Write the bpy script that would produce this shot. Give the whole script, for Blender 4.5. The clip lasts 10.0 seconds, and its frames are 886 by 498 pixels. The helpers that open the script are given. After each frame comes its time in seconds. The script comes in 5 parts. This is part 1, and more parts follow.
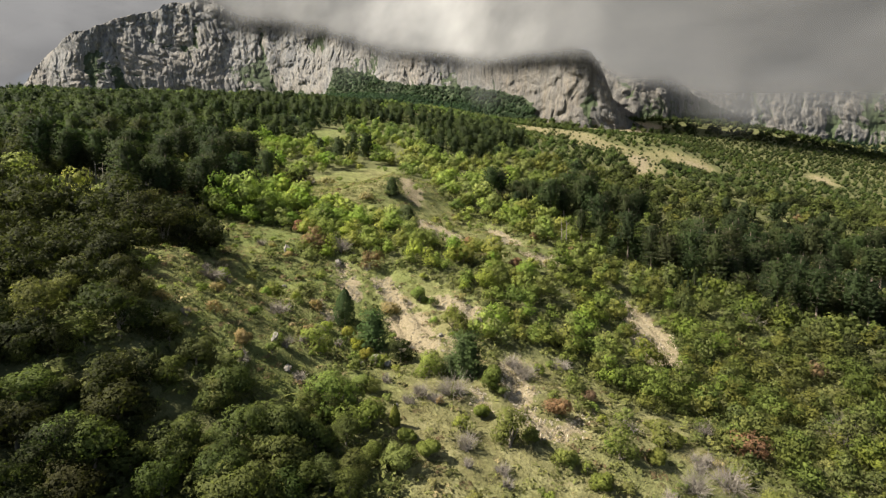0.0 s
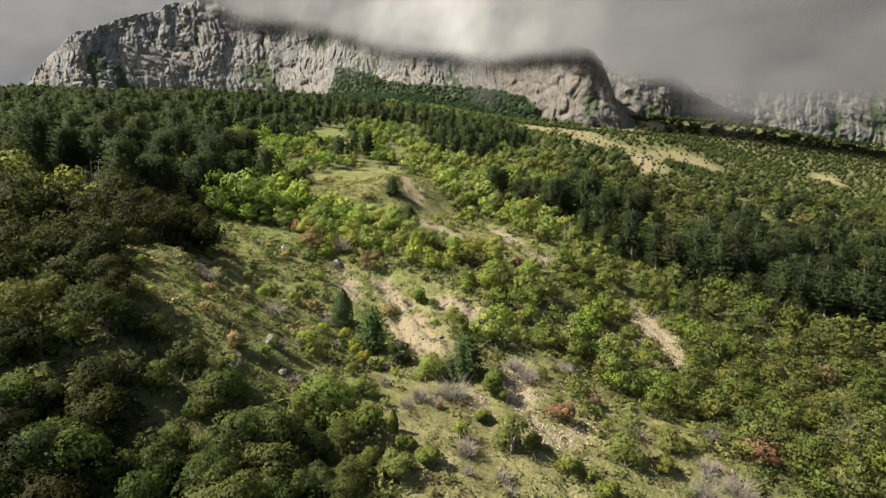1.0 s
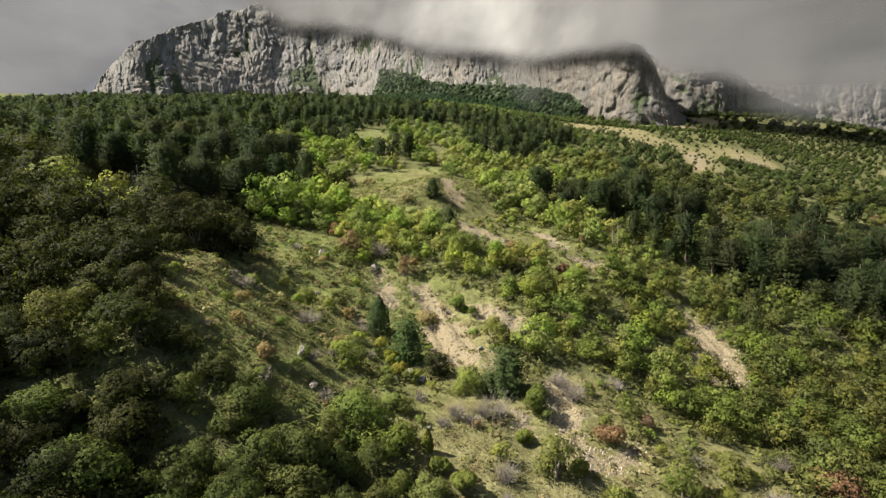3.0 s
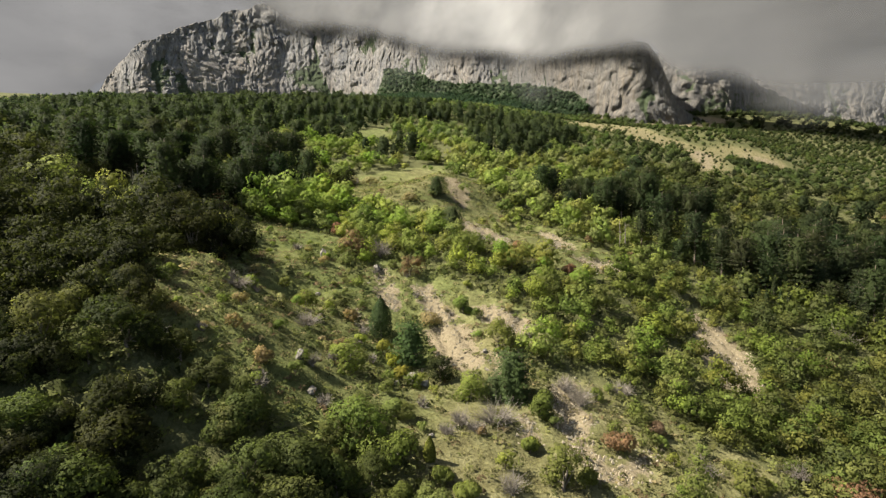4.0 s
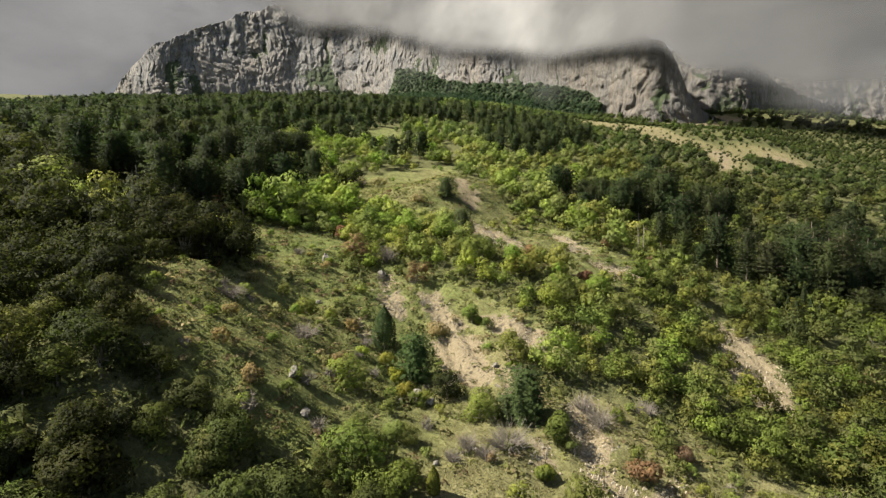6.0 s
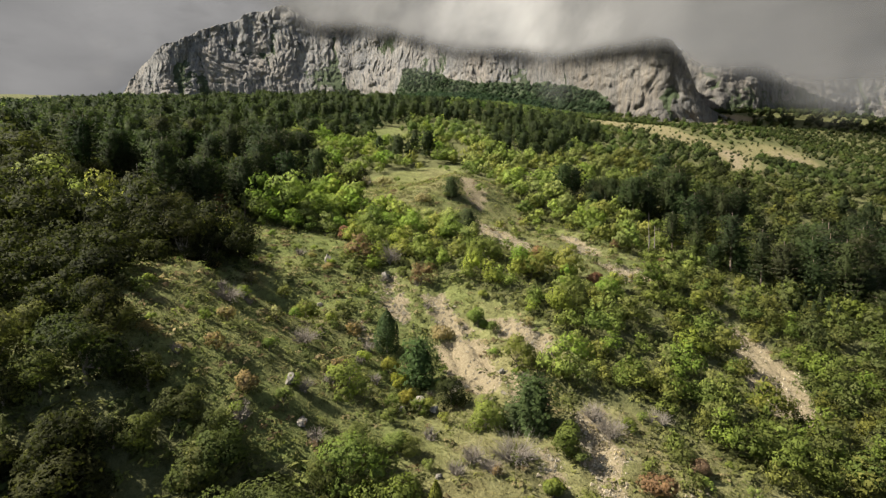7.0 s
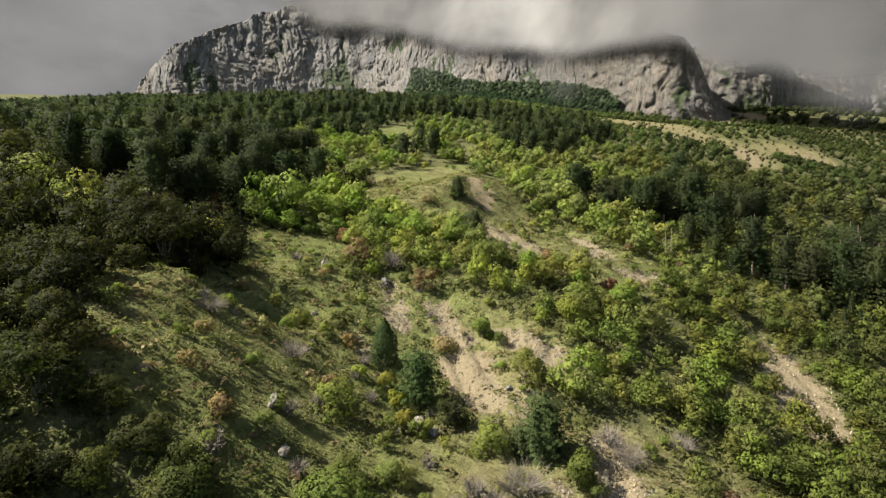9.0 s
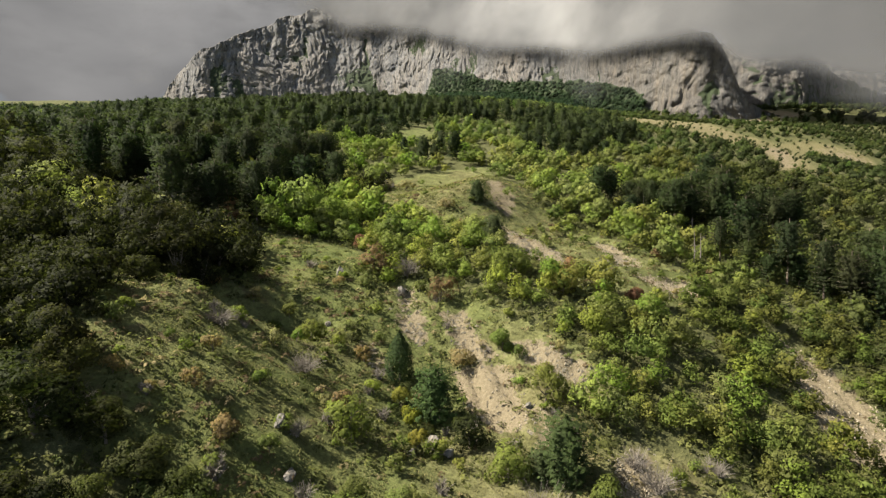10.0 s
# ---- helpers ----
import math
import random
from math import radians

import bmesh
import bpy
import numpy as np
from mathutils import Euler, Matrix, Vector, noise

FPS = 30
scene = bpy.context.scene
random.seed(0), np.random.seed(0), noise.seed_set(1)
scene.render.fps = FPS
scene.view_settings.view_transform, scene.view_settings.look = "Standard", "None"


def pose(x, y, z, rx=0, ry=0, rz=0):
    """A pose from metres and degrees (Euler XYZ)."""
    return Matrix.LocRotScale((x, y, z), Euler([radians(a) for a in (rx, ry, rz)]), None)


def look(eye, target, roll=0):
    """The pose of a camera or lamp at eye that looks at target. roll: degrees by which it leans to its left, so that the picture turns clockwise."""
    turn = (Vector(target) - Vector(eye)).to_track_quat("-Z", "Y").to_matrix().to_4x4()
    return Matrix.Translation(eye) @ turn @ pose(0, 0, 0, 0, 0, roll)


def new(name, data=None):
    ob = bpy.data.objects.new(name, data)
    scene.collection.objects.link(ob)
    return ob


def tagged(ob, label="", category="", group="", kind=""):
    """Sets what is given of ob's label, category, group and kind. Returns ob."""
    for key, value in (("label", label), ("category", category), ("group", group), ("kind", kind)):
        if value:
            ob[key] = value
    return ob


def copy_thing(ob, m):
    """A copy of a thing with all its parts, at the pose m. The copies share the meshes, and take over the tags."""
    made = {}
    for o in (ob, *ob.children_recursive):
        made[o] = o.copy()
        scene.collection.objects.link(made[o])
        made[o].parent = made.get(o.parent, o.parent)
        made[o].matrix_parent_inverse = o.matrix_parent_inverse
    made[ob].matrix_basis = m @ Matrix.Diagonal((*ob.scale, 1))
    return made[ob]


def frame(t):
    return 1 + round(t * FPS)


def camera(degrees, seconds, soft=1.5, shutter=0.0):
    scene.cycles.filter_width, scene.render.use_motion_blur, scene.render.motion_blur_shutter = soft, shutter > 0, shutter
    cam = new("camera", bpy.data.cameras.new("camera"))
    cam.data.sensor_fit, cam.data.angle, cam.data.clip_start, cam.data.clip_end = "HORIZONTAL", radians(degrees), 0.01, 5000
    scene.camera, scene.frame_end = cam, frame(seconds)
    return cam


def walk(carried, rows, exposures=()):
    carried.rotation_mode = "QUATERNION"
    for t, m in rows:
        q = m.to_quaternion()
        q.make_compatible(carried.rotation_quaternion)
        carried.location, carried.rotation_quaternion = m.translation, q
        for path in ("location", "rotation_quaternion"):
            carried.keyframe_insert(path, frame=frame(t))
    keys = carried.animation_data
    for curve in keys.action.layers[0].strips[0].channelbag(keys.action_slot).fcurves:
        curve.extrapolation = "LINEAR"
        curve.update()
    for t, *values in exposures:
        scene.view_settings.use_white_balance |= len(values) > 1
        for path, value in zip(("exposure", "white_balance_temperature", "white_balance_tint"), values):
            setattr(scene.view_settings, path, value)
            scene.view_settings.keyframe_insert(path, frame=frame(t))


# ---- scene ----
cam = camera(80.00, 10.0, soft=1.25)
ROWS = [
    (0.00, 0.000, 0.000, 30.000, 0.000, -4.000, -0.000),
    (0.50, 0.121, 0.790, 29.932, 0.058, -3.998, 0.023),
    (1.00, 0.240, 1.636, 29.874, 0.230, -4.014, 0.018),
    (1.50, 0.339, 2.442, 29.984, 0.310, -4.034, -0.020),
    (2.00, 0.413, 3.252, 30.202, 0.602, -4.052, 0.041),
    (2.20, 0.431, 3.589, 30.258, 1.310, -4.007, 0.041),
    (2.50, 0.455, 4.085, 30.346, 2.997, -4.010, 0.078),
    (2.70, 0.508, 4.381, 30.405, 4.332, -4.000, 0.075),
    (3.80, 0.606, 6.317, 30.477, 5.264, -4.066, 0.138),
    (4.00, 0.575, 6.643, 30.433, 5.390, -4.083, 0.140),
    (4.50, 0.552, 7.654, 30.443, 5.884, -4.087, 0.069),
    (5.00, 0.562, 8.723, 30.560, 6.262, -4.088, 0.073),
    (5.50, 0.590, 9.805, 30.772, 6.465, -4.083, 0.062),
    (5.70, 0.601, 10.264, 30.834, 6.508, -4.074, 0.093),
    (6.80, 0.589, 12.639, 30.804, 7.231, -4.034, 0.120),
    (7.00, 0.607, 13.046, 30.842, 7.382, -4.061, 0.082),
    (7.50, 0.594, 14.162, 30.789, 7.513, -4.080, 0.115),
    (8.00, 0.604, 15.274, 30.751, 7.520, -4.082, 0.068),
    (8.50, 0.650, 16.457, 30.814, 7.588, -4.090, 0.057),
    (9.00, 0.675, 17.610, 31.140, 8.330, -4.104, 0.060),
    (9.20, 0.695, 18.070, 31.339, 9.278, -4.078, 0.073),
    (9.50, 0.824, 18.746, 31.599, 10.486, -4.039, 0.165),
    (10.00, 0.916, 19.880, 31.897, 10.747, -4.019, 0.234),
]
walk(cam, [(t, pose(x, y, z, 90 + pitch, roll, yaw)) for t, x, y, z, yaw, pitch, roll in ROWS],
     exposures=[(0.0, 1.87), (5.0, 1.80), (10.0, 1.70)])

# ---- light ----
SUN_FROM = Vector((-0.90, -0.25, 1.05)).normalized()
sun_data = bpy.data.lights.new("sun", "SUN")
sun_data.energy, sun_data.angle, sun_data.color = 5.0, radians(0.6), (1.0, 0.93, 0.80)
sun = new("sun", sun_data)
sun.matrix_world = look(SUN_FROM * 900, (0, 0, 0))

world = bpy.data.worlds.new("sky")
scene.world = world
world.use_nodes = True
wn, wl = world.node_tree.nodes, world.node_tree.links
wn.clear()
w_out = wn.new("ShaderNodeOutputWorld")
w_bg = wn.new("ShaderNodeBackground")
w_sky = wn.new("ShaderNodeTexSky")
w_sky.sky_type, w_sky.sun_disc = "NISHITA", False
w_sky.sun_elevation = math.asin(SUN_FROM.z)
w_sky.sun_rotation = math.atan2(SUN_FROM.x, SUN_FROM.y)
w_dim = wn.new("ShaderNodeVectorMath")
w_dim.operation = "SCALE"
w_dim.inputs["Scale"].default_value = 0.066
wl.new(w_sky.outputs["Color"], w_dim.inputs[0])
w_co = wn.new("ShaderNodeTexCoord")
w_map = wn.new("ShaderNodeMapping")
w_map.inputs["Scale"].default_value = (1.0, 1.0, 2.4)
wl.new(w_co.outputs["Generated"], w_map.inputs["Vector"])
w_n1 = wn.new("ShaderNodeTexNoise")
w_n1.inputs["Scale"].default_value, w_n1.inputs["Detail"].default_value = 2.6, 7.0
w_n1.inputs["Roughness"].default_value = 0.48
wl.new(w_map.outputs["Vector"], w_n1.inputs["Vector"])
w_tone = wn.new("ShaderNodeValToRGB")
w_tone.color_ramp.elements[0].position, w_tone.color_ramp.elements[1].position = 0.30, 0.72
w_tone.color_ramp.elements[0].color = (0.050, 0.0497, 0.0505, 1)
w_tone.color_ramp.elements[1].color = (0.120, 0.117, 0.115, 1)
wl.new(w_n1.outputs["Fac"], w_tone.inputs["Fac"])
w_cover = wn.new("ShaderNodeMapRange")
w_cover.inputs["From Min"].default_value, w_cover.inputs["From Max"].default_value = 0.26, 0.42
w_cover.inputs["To Min"].default_value, w_cover.inputs["To Max"].default_value = 0.6, 1.0
wl.new(w_n1.outputs["Fac"], w_cover.inputs["Value"])
w_mix = wn.new("ShaderNodeMix")
w_mix.data_type = "RGBA"
w_sep = wn.new("ShaderNodeSeparateXYZ")
wl.new(w_co.outputs["Generated"], w_sep.inputs[0])
w_north = wn.new("ShaderNodeMapRange")
w_north.inputs["From Min"].default_value, w_north.inputs["From Max"].default_value = -0.55, 0.15
w_north.inputs["To Min"].default_value, w_north.inputs["To Max"].default_value = 0.25, 1.0
wl.new(w_sep.outputs["Y"], w_north.inputs["Value"])
w_both = wn.new("ShaderNodeMath")
w_both.operation = "MULTIPLY"
wl.new(w_cover.outputs["Result"], w_both.inputs[0])
wl.new(w_north.outputs["Result"], w_both.inputs[1])
wl.new(w_both.outputs[0], w_mix.inputs["Factor"])
wl.new(w_dim.outputs["Vector"], w_mix.inputs["A"])
wl.new(w_tone.outputs["Color"], w_mix.inputs["B"])
wl.new(w_mix.outputs["Result"], w_bg.inputs["Color"])
wl.new(w_bg.outputs["Background"], w_out.inputs["Surface"])


# ---- materials ----
def material(name):
    m = bpy.data.materials.new(name)
    m.use_nodes = True
    m.node_tree.nodes.clear()
    return m, m.node_tree.nodes, m.node_tree.links


def out(nodes, links, socket):
    links.new(socket, nodes.new("ShaderNodeOutputMaterial").inputs["Surface"])


def noise_node(nodes, links, scale, detail=5.0, rough=0.55, stretch=(1, 1, 1), coords="Object"):
    co = nodes.new("ShaderNodeTexCoord")
    mp = nodes.new("ShaderNodeMapping")
    mp.inputs["Scale"].default_value = stretch
    tex = nodes.new("ShaderNodeTexNoise")
    tex.inputs["Scale"].default_value, tex.inputs["Detail"].default_value = scale, detail
    tex.inputs["Roughness"].default_value = rough
    links.new(co.outputs[coords], mp.inputs["Vector"])
    links.new(mp.outputs["Vector"], tex.inputs["Vector"])
    return tex.outputs["Fac"]


def ramp(nodes, links, fac, stops):
    r = nodes.new("ShaderNodeValToRGB")
    while len(r.color_ramp.elements) < len(stops):
        r.color_ramp.elements.new(0.5)
    for e, (pos, col) in zip(r.color_ramp.elements, stops):
        e.position, e.color = pos, (*col, 1)
    links.new(fac, r.inputs["Fac"])
    return r.outputs["Color"]


def mix_rgb(nodes, links, fac, a, b, mode="MIX"):
    m = nodes.new("ShaderNodeMix")
    m.data_type, m.blend_type = "RGBA", mode
    for value, name in ((fac, "Factor"), (a, "A"), (b, "B")):
        s = m.inputs[name]
        if isinstance(value, (int, float)):
            s.default_value = value
        elif isinstance(value, tuple):
            s.default_value = (*value, 1)
        else:
            links.new(value, s)
    return m.outputs["Result"]


def math_node(nodes, links, op, a, b=0.0):
    m = nodes.new("ShaderNodeMath")
    m.operation = op
    for value, s in ((a, m.inputs[0]), (b, m.inputs[1])):
        if isinstance(value, (int, float)):
            s.default_value = value
        else:
            links.new(value, s)
    return m.outputs[0]


def span(nodes, links, fac, lo, hi):
    m = nodes.new("ShaderNodeMapRange")
    m.inputs["From Min"].default_value, m.inputs["From Max"].default_value = lo, hi
    links.new(fac, m.inputs["Value"])
    return m.outputs["Result"]


def bump(nodes, links, height, strength, distance):
    b = nodes.new("ShaderNodeBump")
    b.inputs["Strength"].default_value, b.inputs["Distance"].default_value = strength, distance
    links.new(height, b.inputs["Height"])
    return b.outputs["Normal"]


def attribute(nodes, name):
    a = nodes.new("ShaderNodeAttribute")
    a.attribute_name = name
    return a


def plain(nodes, links, colour, rough=0.9, normal=None, specular=0.2):
    p = nodes.new("ShaderNodeBsdfPrincipled")
    p.inputs["Roughness"].default_value = rough
    p.inputs["Specular IOR Level"].default_value = specular
    if isinstance(colour, tuple):
        p.inputs["Base Color"].default_value = (*colour, 1)
    else:
        links.new(colour, p.inputs["Base Color"])
    if normal is not None:
        links.new(normal, p.inputs["Normal"])
    return p


def foliage(name, shared, grain):
    """Leaves; the tint comes from the object, or for joined woods from the attribute tint. Sprays are ragged, and
    their shading follows the crown's swell (attribute swell)."""
    m, n, l = material(name)
    if shared:
        tint = attribute(n, "tint").outputs["Color"]
    else:
        tint = n.new("ShaderNodeObjectInfo").outputs["Color"]
    geo = n.new("ShaderNodeNewGeometry")
    lights = ramp(n, l, geo.outputs["Random Per Island"], [(0.0, (0.66, 0.67, 0.64)), (0.55, (0.98, 0.98, 0.98)), (1.0, (1.22, 1.20, 1.06))])
    colour = mix_rgb(n, l, 1.0, tint, lights, "MULTIPLY")
    turn = n.new("ShaderNodeVectorTransform")
    turn.vector_type, turn.convert_from, turn.convert_to = "NORMAL", "OBJECT", "WORLD"
    l.new(attribute(n, "swell").outputs["Vector"], turn.inputs[0])
    normal = n.new("ShaderNodeMix")
    normal.data_type = "VECTOR"
    normal.inputs["Factor"].default_value = 0.20
    l.new(turn.outputs[0], normal.inputs["A"])
    l.new(geo.outputs["Normal"], normal.inputs["B"])
    unit = n.new("ShaderNodeVectorMath")
    unit.operation = "NORMALIZE"
    l.new(normal.outputs["Result"], unit.inputs[0])
    p = plain(n, l, colour, 0.75, unit.outputs[0], 0.10)
    tr = n.new("ShaderNodeBsdfTranslucent")
    l.new(mix_rgb(n, l, 1.0, colour, (1.1, 1.25, 0.72), "MULTIPLY"), tr.inputs["Color"])
    mx = n.new("ShaderNodeMixShader")
    mx.inputs[0].default_value = 0.38
    l.new(p.outputs[0], mx.inputs[1])
    l.new(tr.outputs[0], mx.inputs[2])
    ragged = noise_node(n, l, grain, 2.0, 0.6)
    hole = math_node(n, l, "MULTIPLY", math_node(n, l, "GREATER_THAN", ragged, 0.535), attribute(n, "ragged").outputs["Fac"])
    clear = n.new("ShaderNodeBsdfTransparent")
    cutout = n.new("ShaderNodeMixShader")
    l.new(hole, cutout.inputs[0])
    l.new(mx.outputs[0], cutout.inputs[1])
    l.new(clear.outputs[0], cutout.inputs[2])
    out(n, l, cutout.outputs[0])
    return m


LEAF = foliage("leaves", False, 11.0)
WOODS = foliage("woodland_leaves", True, 5.5)


def bark_material(name, dark, light):
    m, n, l = material(name)
    tex = noise_node(n, l, 5.0, 6.0, 0.65, (1, 1, 0.22))
    p = plain(n, l, ramp(n, l, tex, [(0.3, dark), (0.7, light)]), 0.92, bump(n, l, tex, 0.6, 0.03))
    out(n, l, p.outputs[0])
    return m


BARK = bark_material("oak_bark", (0.06, 0.05, 0.04), (0.20, 0.17, 0.13))
PINE_BARK = bark_material("pine_bark", (0.07, 0.052, 0.042), (0.19, 0.15, 0.115))
DRY_WOOD = bark_material("dry_wood", (0.085, 0.074, 0.060), (0.205, 0.178, 0.148))


def ground_material():
    m, n, l = material("hillside_ground")
    wide = noise_node(n, l, 0.06, 5.0, 0.6)
    mid = noise_node(n, l, 0.55, 7.0, 0.65)
    fine = noise_node(n, l, 3.2, 6.0, 0.7)
    grit = noise_node(n, l, 9.0, 4.0, 0.7)
    grass = ramp(n, l, mid, [(0.28, (0.058, 0.052, 0.024)), (0.42, (0.088, 0.092, 0.034)), (0.58, (0.132, 0.140, 0.052)), (0.76, (0.176, 0.170, 0.078))])
    grass = mix_rgb(n, l, span(n, l, wide, 0.38, 0.62), grass, mix_rgb(n, l, span(n, l, mid, 0.35, 0.65), (0.054, 0.070, 0.022), (0.106, 0.124, 0.038)))
    grass = mix_rgb(n, l, span(n, l, noise_node(n, l, 0.33, 6.0, 0.7), 0.58, 0.70), grass, (0.098, 0.076, 0.042))
    blades = ramp(n, l, fine, [(0.30, (0.62, 0.62, 0.60)), (0.52, (1.0, 1.0, 1.0)), (0.75, (1.35, 1.32, 1.2))])
    grass = mix_rgb(n, l, 1.0, grass, blades, "MULTIPLY")
    scree = ramp(n, l, fine, [(0.25, (0.090, 0.072, 0.045)), (0.50, (0.148, 0.121, 0.076)), (0.72, (0.200, 0.168, 0.110))])
    scree = mix_rgb(n, l, span(n, l, grit, 0.52, 0.66), scree, (0.235, 0.200, 0.135))
    dry = ramp(n, l, mid, [(0.28, (0.078, 0.066, 0.030)), (0.46, (0.132, 0.116, 0.056)), (0.60, (0.166, 0.147, 0.078)), (0.78, (0.215, 0.188, 0.110))])
    grass = mix_rgb(n, l, attribute(n, "dry").outputs["Fac"], grass, mix_rgb(n, l, 1.0, dry, blades, "MULTIPLY"))
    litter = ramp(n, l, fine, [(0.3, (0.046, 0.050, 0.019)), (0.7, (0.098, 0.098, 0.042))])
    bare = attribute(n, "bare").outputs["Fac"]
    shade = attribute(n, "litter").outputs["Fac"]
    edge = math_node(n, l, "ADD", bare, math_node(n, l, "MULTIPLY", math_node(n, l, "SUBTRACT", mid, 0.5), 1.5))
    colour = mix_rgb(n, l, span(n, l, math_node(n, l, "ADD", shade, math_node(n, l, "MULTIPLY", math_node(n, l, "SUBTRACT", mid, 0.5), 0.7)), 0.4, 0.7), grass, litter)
    colour = mix_rgb(n, l, span(n, l, edge, 0.36, 0.50), colour, scree)
    relief = math_node(n, l, "ADD", math_node(n, l, "MULTIPLY", mid, 1.4), math_node(n, l, "ADD", math_node(n, l, "MULTIPLY", fine, 0.5), math_node(n, l, "MULTIPLY", grit, 0.25)))
    p = plain(n, l, colour, 0.97, bump(n, l, relief, 0.85, 0.42), 0.1)
    out(n, l, p.outputs[0])
    return m


GROUND = ground_material()


def limestone(name, scale, stops, green=True):
    m, n, l = material(name)
    wide = noise_node(n, l, 0.012 * scale, 5.0, 0.6, (1, 1, 0.5))
    mid = noise_node(n, l, 0.055 * scale, 8.0, 0.68, (1, 1, 0.35))
    fine = noise_node(n, l, 0.22 * scale, 8.0, 0.72, (1, 1, 0.5))
    rock = ramp(n, l, mid, stops)
    rock = mix_rgb(n, l, span(n, l, wide, 0.42, 0.65), rock, tuple(c * k for c, k in zip(stops[2][1], (1.03, 0.97, 0.90))))
    cracks = ramp(n, l, fine, [(0.30, (0.45, 0.45, 0.46)), (0.50, (1, 1, 1)), (0.75, (1.15, 1.13, 1.1))])
    rock = mix_rgb(n, l, 1.0, rock, cracks, "MULTIPLY")
    streak = noise_node(n, l, 0.16 * scale, 6.0, 0.7, (1, 1, 0.10))
    stain = ramp(n, l, streak, [(0.34, (0.46, 0.48, 0.51)), (0.50, (1, 1, 1)), (0.72, (1.12, 1.02, 0.88))])
    rock = mix_rgb(n, l, 0.85, rock, stain, "MULTIPLY")
    geo = n.new("ShaderNodeNewGeometry")
    sep = n.new("ShaderNodeSeparateXYZ")
    l.new(geo.outputs["Normal"], sep.inputs[0])
    flat = math_node(n, l, "ADD", sep.outputs["Z"], math_node(n, l, "MULTIPLY", math_node(n, l, "SUBTRACT", mid, 0.5), 1.3))
    colour = rock
    if green:
        shrubs = math_node(n, l, "ADD", attribute(n, "green").outputs["Fac"], math_node(n, l, "MULTIPLY", math_node(n, l, "SUBTRACT", noise_node(n, l, 0.09, 6.0, 0.72, (1, 1, 1.4)), 0.5), 1.7))
        shrubs = math_node(n, l, "ADD", shrubs, math_node(n, l, "MULTIPLY", flat, 0.35))
        colour = mix_rgb(n, l, span(n, l, shrubs, 0.62, 0.76), colour, mix_rgb(n, l, fine, (0.024, 0.036, 0.019), (0.056, 0.068, 0.034)))
    p = plain(n, l, colour, 0.95, bump(n, l, math_node(n, l, "ADD", mid, math_node(n, l, "MULTIPLY", fine, 0.5)), 0.9, 7.0 / scale), 0.15)
    out(n, l, p.outputs[0])
    return m


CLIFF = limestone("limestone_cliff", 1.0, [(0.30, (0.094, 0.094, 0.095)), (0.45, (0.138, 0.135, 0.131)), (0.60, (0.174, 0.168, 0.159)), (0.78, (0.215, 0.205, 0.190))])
# the same streaked limestone with the cloud's shade put into its colour
SHADED_CLIFF = limestone("shaded_cliff", 1.0, [(0.30, (0.066, 0.066, 0.065)), (0.45, (0.098, 0.096, 0.092)), (0.60, (0.126, 0.121, 0.113)), (0.78, (0.160, 0.152, 0.140))])
BOULDER = limestone("limestone_boulder", 40.0, [(0.30, (0.085, 0.080, 0.069)), (0.45, (0.145, 0.136, 0.119)), (0.60, (0.190, 0.178, 0.155)), (0.78, (0.25, 0.233, 0.203))], False)
STONE = limestone("scree_stone", 60.0, [(0.30, (0.18, 0.158, 0.112)), (0.45, (0.24, 0.212, 0.155)), (0.60, (0.30, 0.268, 0.20)), (0.78, (0.37, 0.335, 0.26))], False)


def cloud_material():
    """Soft cloud: thin where body is low; white paints its sunlit part paler. A fixed normal stands in for scattered
    light, so it shades as one soft underside.
    """
    m, n, l = material("cloud")
    soft = attribute(n, "body").outputs["Fac"]
    big = noise_node(n, l, 0.0065, 3.0, 0.5, (1, 1, 2.2))
    a = math_node(n, l, "ADD", soft, math_node(n, l, "MULTIPLY", math_node(n, l, "SUBTRACT", big, 0.5), 0.55))
    fade = n.new("ShaderNodeMapRange")
    fade.interpolation_type = "SMOOTHERSTEP"
    fade.inputs["From Min"].default_value, fade.inputs["From Max"].default_value = 0.18, 0.85
    fade.inputs["To Max"].default_value = 0.97
    l.new(a, fade.inputs["Value"])
    wide = noise_node(n, l, 0.0040, 6.0, 0.55, (1, 1, 1.8))
    tone = math_node(n, l, "ADD", attribute(n, "white").outputs["Fac"], math_node(n, l, "MULTIPLY", math_node(n, l, "SUBTRACT", wide, 0.5), 0.75))
    grey = ramp(n, l, tone, [(0.0, (0.115, 0.115, 0.118)), (0.30, (0.190, 0.188, 0.188)), (0.65, (0.43, 0.422, 0.414)), (1.0, (0.70, 0.69, 0.675))])
    d = n.new("ShaderNodeBsdfDiffuse")
    l.new(grey, d.inputs["Color"])
    under = n.new("ShaderNodeCombineXYZ")
    for k, q in enumerate((-0.57, -0.81, -0.15)):
        under.inputs[k].default_value = q
    l.new(under.outputs[0], d.inputs["Normal"])
    clear = n.new("ShaderNodeBsdfTransparent")
    mx = n.new("ShaderNodeMixShader")
    l.new(fade.outputs["Result"], mx.inputs[0])
    l.new(clear.outputs[0], mx.inputs[1])
    l.new(d.outputs[0], mx.inputs[2])
    out(n, l, mx.outputs[0])
    return m


CLOUD = cloud_material()

# ---- helpers for shapes ----
rng = np.random.default_rng(7)


